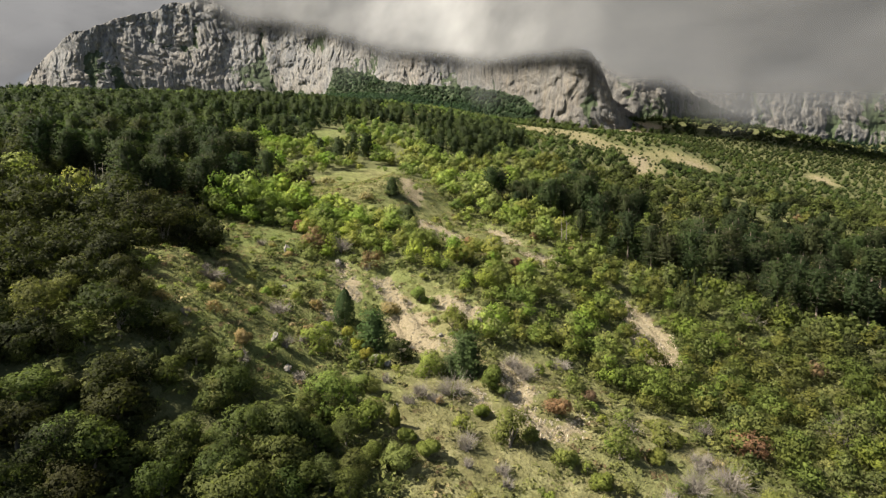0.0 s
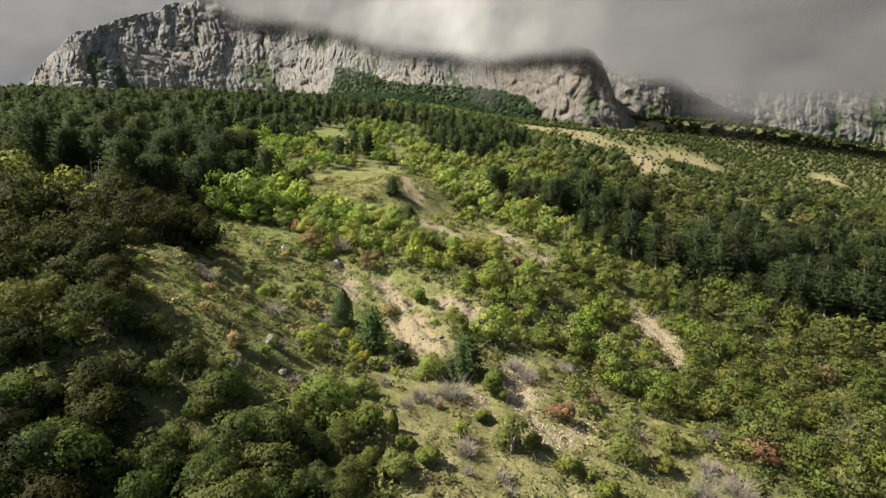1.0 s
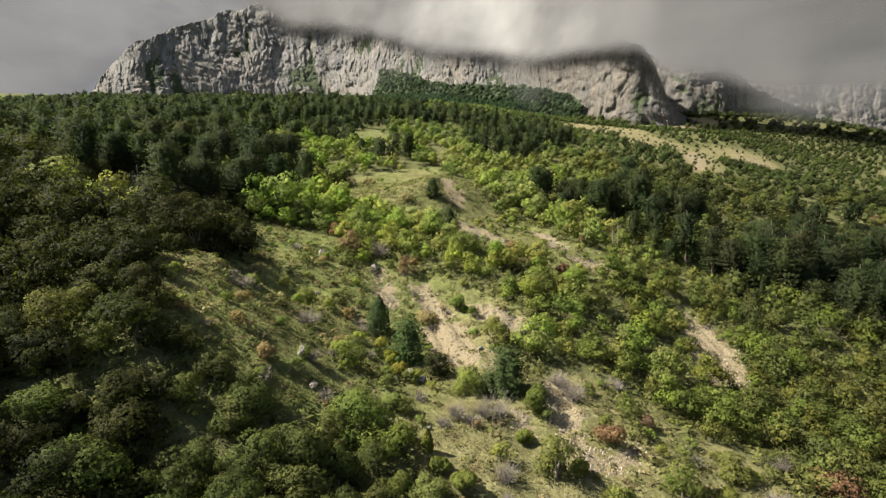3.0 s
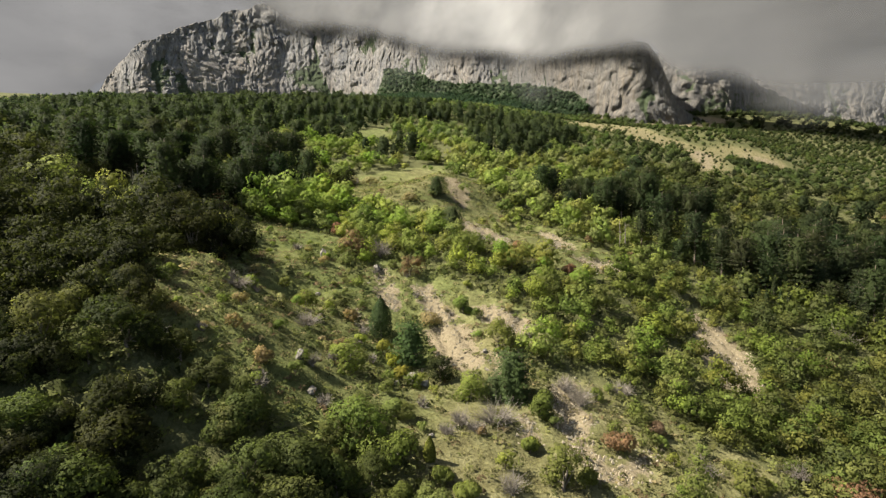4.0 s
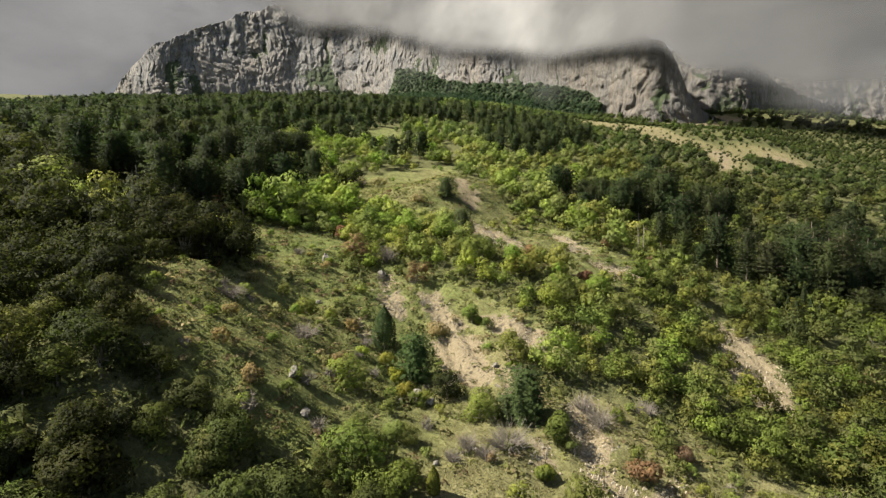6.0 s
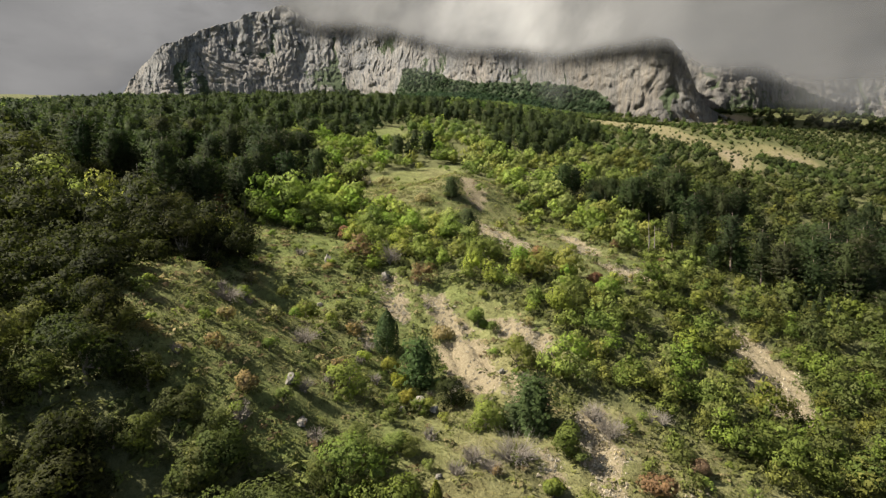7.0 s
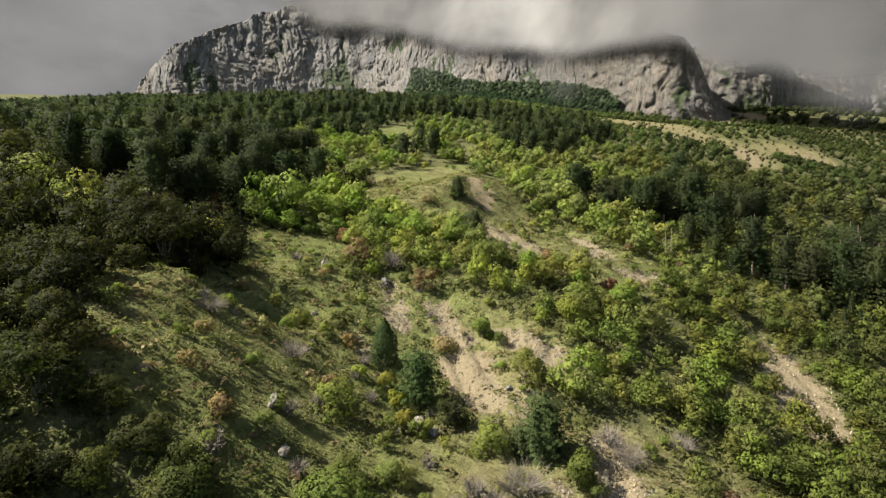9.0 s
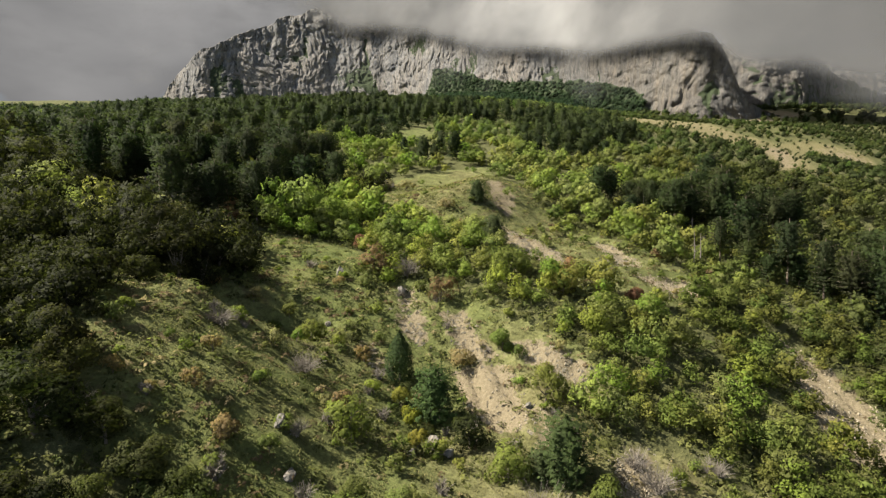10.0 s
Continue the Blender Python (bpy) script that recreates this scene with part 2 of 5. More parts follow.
def lattice(ix, iy, iz, seed):
    h = (ix * 374761393 + iy * 668265263 + iz * 2147483647 + seed * 1274126177) & 0xFFFFFFFF
    h = ((h ^ (h >> 13)) * 1274126177) & 0xFFFFFFFF
    h = ((h ^ (h >> 16)) * 2246822519) & 0xFFFFFFFF
    return ((h ^ (h >> 15)) & 0xFFFFFF) / float(0xFFFFFF)


def vnoise(x, y, z=0.0, seed=0):
    """Smooth value noise, 0 to 1, on arrays."""
    x, y, z = np.broadcast_arrays(np.asarray(x, float), np.asarray(y, float), np.asarray(z, float))
    fx, fy, fz = np.floor(x), np.floor(y), np.floor(z)
    ix, iy, iz = fx.astype(np.int64), fy.astype(np.int64), fz.astype(np.int64)
    u, v, w = x - fx, y - fy, z - fz
    u, v, w = (q * q * q * (q * (q * 6 - 15) + 10) for q in (u, v, w))
    total = 0.0
    for dx in (0, 1):
        for dy in (0, 1):
            for dz in (0, 1):
                wt = (u if dx else 1 - u) * (v if dy else 1 - v) * (w if dz else 1 - w)
                total = total + wt * lattice(ix + dx, iy + dy, iz + dz, seed)
    return total


def fbm(x, y, z=0.0, octaves=4, seed=0, gain=0.5):
    total, amp, norm = 0.0, 1.0, 0.0
    for o in range(octaves):
        k = 2.03 ** o
        total = total + amp * vnoise(np.asarray(x) * k, np.asarray(y) * k, np.asarray(z) * k, seed + o)
        norm += amp
        amp *= gain
    return total / norm


def quick_mesh(name, verts, faces, mat, smooth=False, **attributes):
    """A mesh from arrays: verts (n, 3), faces (m, 3 or 4)."""
    me = bpy.data.meshes.new(name)
    verts, faces = np.asarray(verts, np.float32), np.asarray(faces, np.int32)
    k = faces.shape[1]
    me.vertices.add(len(verts))
    me.vertices.foreach_set("co", verts.ravel())
    me.loops.add(faces.size)
    me.loops.foreach_set("vertex_index", faces.ravel())
    me.polygons.add(len(faces))
    me.polygons.foreach_set("loop_start", np.arange(0, faces.size, k, dtype=np.int32))
    me.polygons.foreach_set("use_smooth", np.full(len(faces), smooth))
    for key, values in attributes.items():
        values = np.asarray(values, np.float32)
        if key == "swell":
            me.attributes.new(key, "FLOAT_VECTOR", "POINT").data.foreach_set("vector", values.ravel())
        elif values.ndim == 1:
            me.attributes.new(key, "FLOAT", "POINT").data.foreach_set("value", values)
        else:
            colours = np.ones((len(verts), 4), np.float32)
            colours[:, :3] = values
            me.attributes.new(key, "FLOAT_COLOR", "POINT").data.foreach_set("color", colours.ravel())
    me.materials.append(mat)
    me.update(calc_edges=True)
    return me


def part(name, mesh, parent, label=""):
    ob = new(name, mesh)
    ob.parent = parent
    return tagged(ob, label)


def join(pieces):
    """Joins (verts, faces) pairs, or pieces that also carry a swell and a raggedness for each vertex."""
    vs, fs, extra, k = [], [], [], 0
    for v, f, *more in pieces:
        vs.append(np.asarray(v, float))
        fs.append(np.asarray(f, int) + k)
        extra.append(more)
        k += len(v)
    if all(len(e) == 2 for e in extra):
        return np.concatenate(vs), np.concatenate(fs), np.concatenate([e[0] for e in extra]), np.concatenate([e[1] for e in extra])
    return np.concatenate(vs), np.concatenate(fs)


def leafy_mesh(name, arrays, mat):
    v, f, swell, ragged = arrays
    return quick_mesh(name, v, f, mat, False, swell=swell, ragged=ragged)


def unit_rows(a):
    return a / (np.linalg.norm(a, axis=1)[:, None] + 1e-9)


def tube(points, radii, sides=5):
    """A tapered limb along points, closed by its taper; quads."""
    points = np.asarray(points, float)
    way = np.gradient(points, axis=0)
    way /= np.linalg.norm(way, axis=1)[:, None] + 1e-9
    ref = np.where(np.abs(way[:, 2:3]) > 0.8, [[1.0, 0, 0]], [[0, 0, 1.0]])
    a = np.cross(way, ref)
    a /= np.linalg.norm(a, axis=1)[:, None] + 1e-9
    b = np.cross(way, a)
    ang = np.linspace(0, 2 * np.pi, sides, endpoint=False)
    ring = a[:, None] * np.cos(ang)[None, :, None] + b[:, None] * np.sin(ang)[None, :, None]
    v = (points[:, None] + ring * np.asarray(radii, float)[:, None, None]).reshape(-1, 3)
    f = []
    for i in range(len(points) - 1):
        for j in range(sides):
            q = (j + 1) % sides
            f.append((i * sides + j, i * sides + q, (i + 1) * sides + q, (i + 1) * sides + j))
    return v, np.array(f)


def sprays(centres, normals, sizes, gen, long=1.0, swell=None):
    """Small folded leaf sprays, one quad each."""
    k = len(centres)
    normals = normals / (np.linalg.norm(normals, axis=1)[:, None] + 1e-9)
    t = np.cross(normals, gen.normal(size=(k, 3)))
    t /= np.linalg.norm(t, axis=1)[:, None] + 1e-9
    b = np.cross(normals, t)
    s = sizes[:, None]
    droop = normals * s * gen.uniform(0.1, 0.45, (k, 1))
    v = np.stack([centres + t * s * long, centres + b * s * 0.62 - droop, centres - t * s * long * gen.uniform(0.7, 1.1, (k, 1)), centres - b * s * 0.62 - droop], 1)
    soft = unit_rows(normals if swell is None else swell)
    return v.reshape(-1, 3), np.arange(4 * k).reshape(-1, 4), np.repeat(soft, 4, 0), np.ones(4 * k)


def blob(centre, radii, gen, rings=4, sides=7):
    """A rough lump of quads, the dense inside of a crown."""
    th = np.linspace(0.34, np.pi - 0.5, rings)
    ph = np.linspace(0, 2 * np.pi, sides, endpoint=False)
    T, P = np.meshgrid(th, ph, indexing="ij")
    r = gen.uniform(0.85, 1.1, T.shape)
    v = np.stack([np.sin(T) * np.cos(P) * r, np.sin(T) * np.sin(P) * r, np.cos(T) * r], -1).reshape(-1, 3) * radii + centre
    f = [(i * sides + j, i * sides + (j + 1) % sides, (i + 1) * sides + (j + 1) % sides, (i + 1) * sides + j) for i in range(rings - 1) for j in range(sides)]
    return v, np.array(f), unit_rows(v - centre), np.ones(len(v))


# ---- the land ----
# rises and hollows of the hillside: centre x, y, radius, height
HILLS = [
    (450, 700, 350, -63.1),
    (-95, 40, 55, 14.5),
    (105, 140, 55, -13.7),
    (900, 700, 350, -69.8),
    (-28, 52, 11, 5.8),
    (300, 320, 140, -19.3),
    (40, 74, 22, -5.5),
    (-50, 320, 140, 7.1),
    (-10, 70, 11, -4.0),
    (370, -30, 140, 18.1),
    (-10, 136, 11, 4.7),
    (750, 1000, 350, -48.5),
    (7, 96, 22, 2.6),
    (-330, -30, 140, 8.4),
    (-48, 151, 22, -3.4),
    (18, 41, 22, -1.8),
    (-300, 850, 350, 19.3),
    (-145, 90, 55, 5.6),
    (-260, 250, 140, -5.6),
    (2, 124, 11, -2.8),
    (180, 315, 55, -8.8),
    (-40, 64, 11, 3.9),
    (-48, 30, 22, 4.0),
    (-16, 124, 11, 3.2),
]
# green fans under the cliffs, and the eroded knolls
FANS = [(-250, 1080, 80, 10), (-190, 1040, 90, 6), (-105, 985, 80, 10), (-15, 925, 80, 12), (75, 785, 55, 16), (320, 690, 165, 40), (480, 640, 150, 26), (160, 385, 38, 9), (560, 980, 230, 45)]


def soft_top(y):
    return np.where(y < 420, y, 420 + (np.minimum(y, 1150) - 420) * 0.70)


def height(x, y):
    x, y = np.asarray(x, float), np.asarray(y, float)
    z = -4 - 0.12 * x * np.exp(-(np.abs(y) / 400) ** 2) + 0.27 * soft_top(y)
    z = z - 90 * np.clip((y - 1450) / 900, 0, 1) ** 2
    z = z - 0.011 * np.clip(-420 - x, 0, 1500) ** 1.5 * np.clip(y / 600 - 0.4, 0, 1)
    for cx, cy, r, a in HILLS + FANS:
        z = z + a * np.exp(-((x - cx) ** 2 + (y - cy) ** 2) / r ** 2)
    return z


# the rim of the grassy hump: plan line and height above the plain slope; behind it a gully: plan line and depth
RIM = [(-34.5, 65.0, 0.6), (-31.0, 64.0, 1.8), (-26.5, 65.5, 1.0), (-24.2, 69.0, 0.4), (-23.2, 72.0, 0.2)]
GULLY = [(-34.0, 69.2, 1.6), (-31.0, 69.2, 4.0), (-28.2, 70.0, 4.6), (-25.8, 71.8, 4.0), (-23.8, 73.4, 2.0)]


def along_line(x, y, line):
    """Signed distance (left of the line positive) and the line's third value at the nearest place."""
    best = np.full(np.broadcast(x, y).shape, 1e9)
    side, value = np.ones_like(best), np.zeros_like(best)
    for (ax, ay, p), (bx, by, q) in zip(line, line[1:]):
        k = np.clip(((x - ax) * (bx - ax) + (y - ay) * (by - ay)) / ((bx - ax) ** 2 + (by - ay) ** 2), 0, 1)
        off = np.hypot(x - ax - k * (bx - ax), y - ay - k * (by - ay))
        nearer = off < best
        cross = (bx - ax) * (y - ay) - (by - ay) * (x - ax)
        best, side, value = np.where(nearer, off, best), np.where(nearer, np.sign(cross), side), np.where(nearer, p + (q - p) * k, value)
    return best * side, value


def bank(x, y):
    d, lift = along_line(x, y, RIM)
    off, deep = along_line(x, y, GULLY)
    return lift * np.exp(-(d / np.where(d > 0, 1.0, 4.2)) ** 2) - deep * np.exp(-(off / 2.6) ** 2)


def inside(x, y, poly):
    """Signed nearness to a plan polygon: about 1 well inside, 0 outside."""
    x, y = np.asarray(x, float), np.asarray(y, float)
    odd = np.zeros(np.broadcast(x, y).shape, bool)
    near = np.full(odd.shape, 1e9)
    for (x0, y0), (x1, y1) in zip(poly, poly[1:] + poly[:1]):
        odd ^= ((y0 > y) != (y1 > y)) & (x < (x1 - x0) * (y - y0) / (y1 - y0 + 1e-12) + x0)
        dx, dy = x1 - x0, y1 - y0
        t = np.clip(((x - x0) * dx + (y - y0) * dy) / (dx * dx + dy * dy), 0, 1)
        near = np.minimum(near, np.hypot(x - x0 - t * dx, y - y0 - t * dy))
    return odd, near


# open ground, in plan
GRASS_HUMP = [(-31, 54), (-36, 58.5), (-36, 64), (-36.5, 71), (-31, 75), (-23, 74), (-17, 70.5), (-12, 68.5), (-8.5, 55), (-12.5, 48.2), (-18.3, 46.2), (-22.1, 45.6), (-24.4, 45.6), (-28.5, 47.6), (-31.5, 51)]
MEADOW = [(-38, 86), (-34, 96), (-27, 96), (-21, 80), (-22, 72), (-26.5, 72), (-30, 72)]
UPPER_MEADOW = [(-37, 125), (-36, 150), (-28, 162), (-15, 165), (-6, 133), (-3, 122), (-7.5, 112), (-16.5, 116)]
LOWER_GRASS = [(-9, 58), (5, 63.5), (12.5, 66), (16, 57), (18, 52), (18.5, 40), (-3.8, 38), (-3.2, 45.5), (-7.4, 50)]
RIGHT_GRASS = [(18.6, 66), (21, 61), (26, 60), (30, 52), (29, 46), (18, 44), (15.7, 51.5)]
SLIDE = [(-8.2, 74.7), (-5.6, 75.8), (-2.7, 74.5), (-0.5, 67.7), (-1.6, 65.6), (-5, 68.3), (-7, 71.8)]
SLIDE_TOP = [(-16.8, 80.8), (-14.4, 82.4), (-12.5, 79.5), (-12.2, 76.9), (-14.1, 77.4)]
SLIDE_SIDE = [(-11.5, 82.6), (-8.8, 83.7), (-5.9, 79), (-3.8, 76.5), (-5.6, 75.7), (-8, 77.4)]
SLIDE_EAST = [(-2.1, 79), (0.1, 79), (5.2, 75.6), (5.4, 72.9), (2.9, 72.7), (-0.6, 75.8)]
RED_CUT = [(0.2, 68.8), (1.8, 67.6), (2.9, 62.3), (3.6, 60.4), (1.7, 60.6), (0.6, 64.2)]
PATCH = [(-18.7, 73.6), (-17.2, 74.4), (-14.6, 72.3), (-15.2, 70.8), (-17.1, 71.3)]
HEAD_CUT = [(-17.8, 86), (-16, 86.6), (-14.6, 83.5), (-16, 82.2)]
SCREE_FOOT = [(6.5, 64.2), (9.9, 65.4), (10.2, 58.5), (9.5, 56.6), (10.2, 55.2), (11.2, 54.2), (12.7, 54.2), (14.7, 56.4), (16.2, 57.5), (14.2, 53.2), (11.2, 51.5), (9.2, 51.7), (7.8, 54), (7, 58)]
SOIL_FACE = [(3.3, 57.4), (4.7, 57), (4.9, 54.5), (3.6, 54.2)]
BARE = [(32.0, 94.5), (35.4, 91.5), (37.6, 87.5), (36.4, 80), (34.8, 75.4), (29.8, 75.4), (29.0, 81.3), (30.2, 89)]
STRIP = [(-8.0, 119.5), (-2.0, 117), (4.4, 103.8), (3.0, 98.2), (-3, 100.6)]
STRIP_EAST = [(10.4, 123), (13.8, 117.5), (16.2, 106.2), (11.4, 102.8)]
STRIP_LOW = [(14.4, 101.4), (22.4, 104.6), (24.2, 100.5), (17.5, 95.8)]
TRACK = [(-12.4, 134.3), (-7.1, 135.1), (-4.2, 130.2), (-5.7, 122.1), (-8.9, 124.5)]
FAR_SCAR = [(101, 300), (87, 244), (81, 224), (90, 229), (101, 258), (129, 332), (124, 334)]
FAR_RIM = [(138, 350), (160, 363), (174, 362), (180, 350), (170, 340), (159, 345), (149, 349)]
FAR_SLOPE = [(43, 348), (74, 397), (102, 417), (110, 362), (126, 356), (122, 345), (85, 287), (77, 286), (77, 330), (56, 319)]
FAR_BOWL = [(81, 218), (96, 226), (118, 290), (150, 330), (180, 346), (182, 366), (150, 368), (120, 345), (98, 300)]
FAR_PATCH = [(273, 403), (297, 429), (307, 425), (296, 400), (287, 382), (284, 395)]
SMALL_PATCH = [(119, 200), (129, 205), (131, 194), (123, 190)]
TOP_BARE = [(-29, 328), (-23, 380), (1, 330), (10, 319), (-2, 286), (-16, 288)]
PROW_FOOT = [(135, 520), (160, 545), (225, 575), (262, 612), (232, 640), (190, 606), (150, 578)]
SLIDE_ROUND = [(-19, 88), (-13, 89), (-7, 85), (-1, 82), (6, 77), (7, 72), (4, 68), (5, 62), (2, 58), (-9, 58), (-9, 66), (-19, 70)]
SNAG_CLEARING = [(-72, 98), (-60, 87), (-51, 84), (-55, 100), (-58, 106), (-60, 113), (-72, 112)]
OPEN_BAND = [(-16.5, 171), (-3, 138), (3.4, 128), (13, 124), (17.5, 110), (23.5, 106), (19.5, 93.5), (12.2, 93.5), (4.3, 94.5), (-1, 100), (-5, 102), (-8, 114), (-16.2, 108), (-23, 122), (-36, 155)]
SPARSE = [[(-31, 189), (-43, 191), (-56, 217), (-47, 229), (-29, 203)], [(-36, 123), (-37, 155), (-19, 168), (-5.6, 133), (0, 127), (-6.6, 110), (-15, 108), (-23, 114)], [(-9.6, 118), (-3, 129), (9.6, 126), (22.8, 105), (23.4, 99), (13.7, 90), (7, 92), (0, 97)], [(-42, 92), (-33, 97), (-27, 89), (-21.5, 84), (-18, 78), (-23, 74), (-27, 73), (-34.6, 79)],
          [(-51, 290), (-35, 340), (-1, 303), (8.5, 224), (-8.8, 189), (-19.4, 218), (-36, 184), (-50, 212)]]
OPEN = [OPEN_BAND, GRASS_HUMP, MEADOW, UPPER_MEADOW, LOWER_GRASS, RIGHT_GRASS, SLIDE_ROUND, SCREE_FOOT, BARE, STRIP, STRIP_EAST, STRIP_LOW, TRACK, SNAG_CLEARING]
STONY = [(SLIDE, 1.0), (SLIDE_TOP, 0.9), (SLIDE_SIDE, 0.9), (SLIDE_EAST, 0.9), (RED_CUT, 0.9), (PATCH, 0.65), (HEAD_CUT, 0.9), (SCREE_FOOT, 0.85), (SOIL_FACE, 0.9), (BARE, 0.95), (STRIP, 0.8), (STRIP_EAST, 0.8), (STRIP_LOW, 0.8), (TRACK, 0.62), (FAR_SCAR, 0.72), (FAR_RIM, 0.52), (FAR_SLOPE, 0.34), (FAR_BOWL, 0.20), (FAR_PATCH, 0.55), (SMALL_PATCH, 0.5), (TOP_BARE, 0.45), (PROW_FOOT, 0.8)]


def stoniness(x, y):
    s = np.zeros(np.broadcast(x, y).shape)
    for poly, amount in STONY:
        odd, near = inside(x, y, poly)
        w = 1.3 if poly[0][1] < 200 else 7.0
        s = np.maximum(s, amount * np.clip(0.5 + np.where(odd, near, -near) / (2 * w), 0, 1))
    return s


def openness(x, y):
    o = np.zeros(np.broadcast(x, y).shape)
    for poly in OPEN + [FAR_SCAR, FAR_RIM, FAR_BOWL, FAR_SLOPE, FAR_PATCH, SMALL_PATCH, TOP_BARE, PROW_FOOT]:
        odd, near = inside(x, y, poly)
        soft, most = (3.0, 0.95 if poly is OPEN_BAND else 1.0) if poly[0][1] < 200 else (9.0, 0.55 if poly is FAR_BOWL else 0.76)
        o = np.maximum(o, most * np.clip(0.6 + np.where(odd, near, -near) / soft, 0, 1))
    for poly in SPARSE:
        odd, near = inside(x, y, poly)
        o = np.maximum(o, (0.92 if poly[0][1] < 200 else 0.28) * np.clip(0.6 + np.where(odd, near, -near) / 3.0, 0, 1))
    return o


def relief(x, y):
    """Small uneven ground on top of the large forms."""
    d = np.hypot(x, y)
    near = np.clip(1.3 - d / 260, 0, 1)
    r = (fbm(x / 9.0, y / 9.0, 0, 4, 3) - 0.5) * 1.9 * near + (fbm(x / 70, y / 70, 0, 4, 9) - 0.5) * np.clip(d / 40 - 4, 0, 9)
    r = r + (fbm(x / 1.5, y / 1.5, 0, 3, 33) - 0.5) * 0.40 * np.clip(1.6 - d / 90, 0, 1)
    rills = np.abs(fbm((x + 0.35 * y) / 2.6, (y - 0.35 * x) / 11.0, 0, 3, 21) - 0.5) * 2
    return r - stoniness(x, y) * near * (0.9 - 1.5 * rills) + bank(x, y)


def land(x, y):
    return height(x, y) + relief(np.asarray(x, float), np.asarray(y, float))


def spread(lo, hi, mid_lo, mid_hi, step, grow):
    """Grid lines: even between mid_lo and mid_hi, widening outside."""
    lines = list(np.arange(mid_lo, mid_hi, step))
    s, v = step, mid_hi
    while v < hi:
        lines.append(v)
        s *= grow
        v += s
    s, v = step, mid_lo
    while v > lo:
        s *= grow
        v -= s
        lines.insert(0, v)
    return np.array(lines)


def dryness(x, y):
    """Grey dry grass on the sunny side, greener on the hump."""
    near = np.clip((x + 11) / 9, 0, 1) * np.clip((92 - y) / 20, 0.35, 1)
    near = near + 1.6 * np.clip((y - 205) / 10, 0, 1) * (x > 40) + 1.0 * np.exp(-((x + 20) / 18) ** 2 - ((y - 138) / 28) ** 2)
    return np.clip(near * 0.55 + (fbm(x / 7, y / 7, 0, 3, 52) - 0.5) * 0.9, 0, 1)


def build_ground():
    gx = spread(-4200, 4200, -46, 50, 0.45, 1.065)
    gy = spread(-2500, 4300, 36, 112, 0.45, 1.045)
    X, Y = np.meshgrid(gx, gy)
    bare = stoniness(X, Y)
    R = relief(X, Y)
    Z = height(X, Y) + R
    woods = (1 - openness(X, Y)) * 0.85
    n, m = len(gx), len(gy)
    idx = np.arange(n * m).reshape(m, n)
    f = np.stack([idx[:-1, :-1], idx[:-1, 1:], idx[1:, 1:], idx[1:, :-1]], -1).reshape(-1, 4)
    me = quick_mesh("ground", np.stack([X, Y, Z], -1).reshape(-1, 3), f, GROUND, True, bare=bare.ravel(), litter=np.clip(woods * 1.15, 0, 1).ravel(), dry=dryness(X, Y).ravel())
    tagged(new("ground", me), "steep grassy hillside with bare scree gullies and leaf litter", "ground", kind="structure")


build_ground()


# ---- cliffs ----
def billow(x, y, octaves, seed, gain=0.5):
    """Rounded swellings parted by sharp creases, 0 to about 1."""
    total, amp, norm = 0.0, 1.0, 0.0
    for o in range(octaves):
        k = 2.1 ** o
        total = total + amp * np.minimum(np.abs(vnoise(x * k, y * k, 0.37 * o, seed + o) - 0.5) * 3.2, 1.0)
        norm += amp
        amp *= gain
    return total / norm


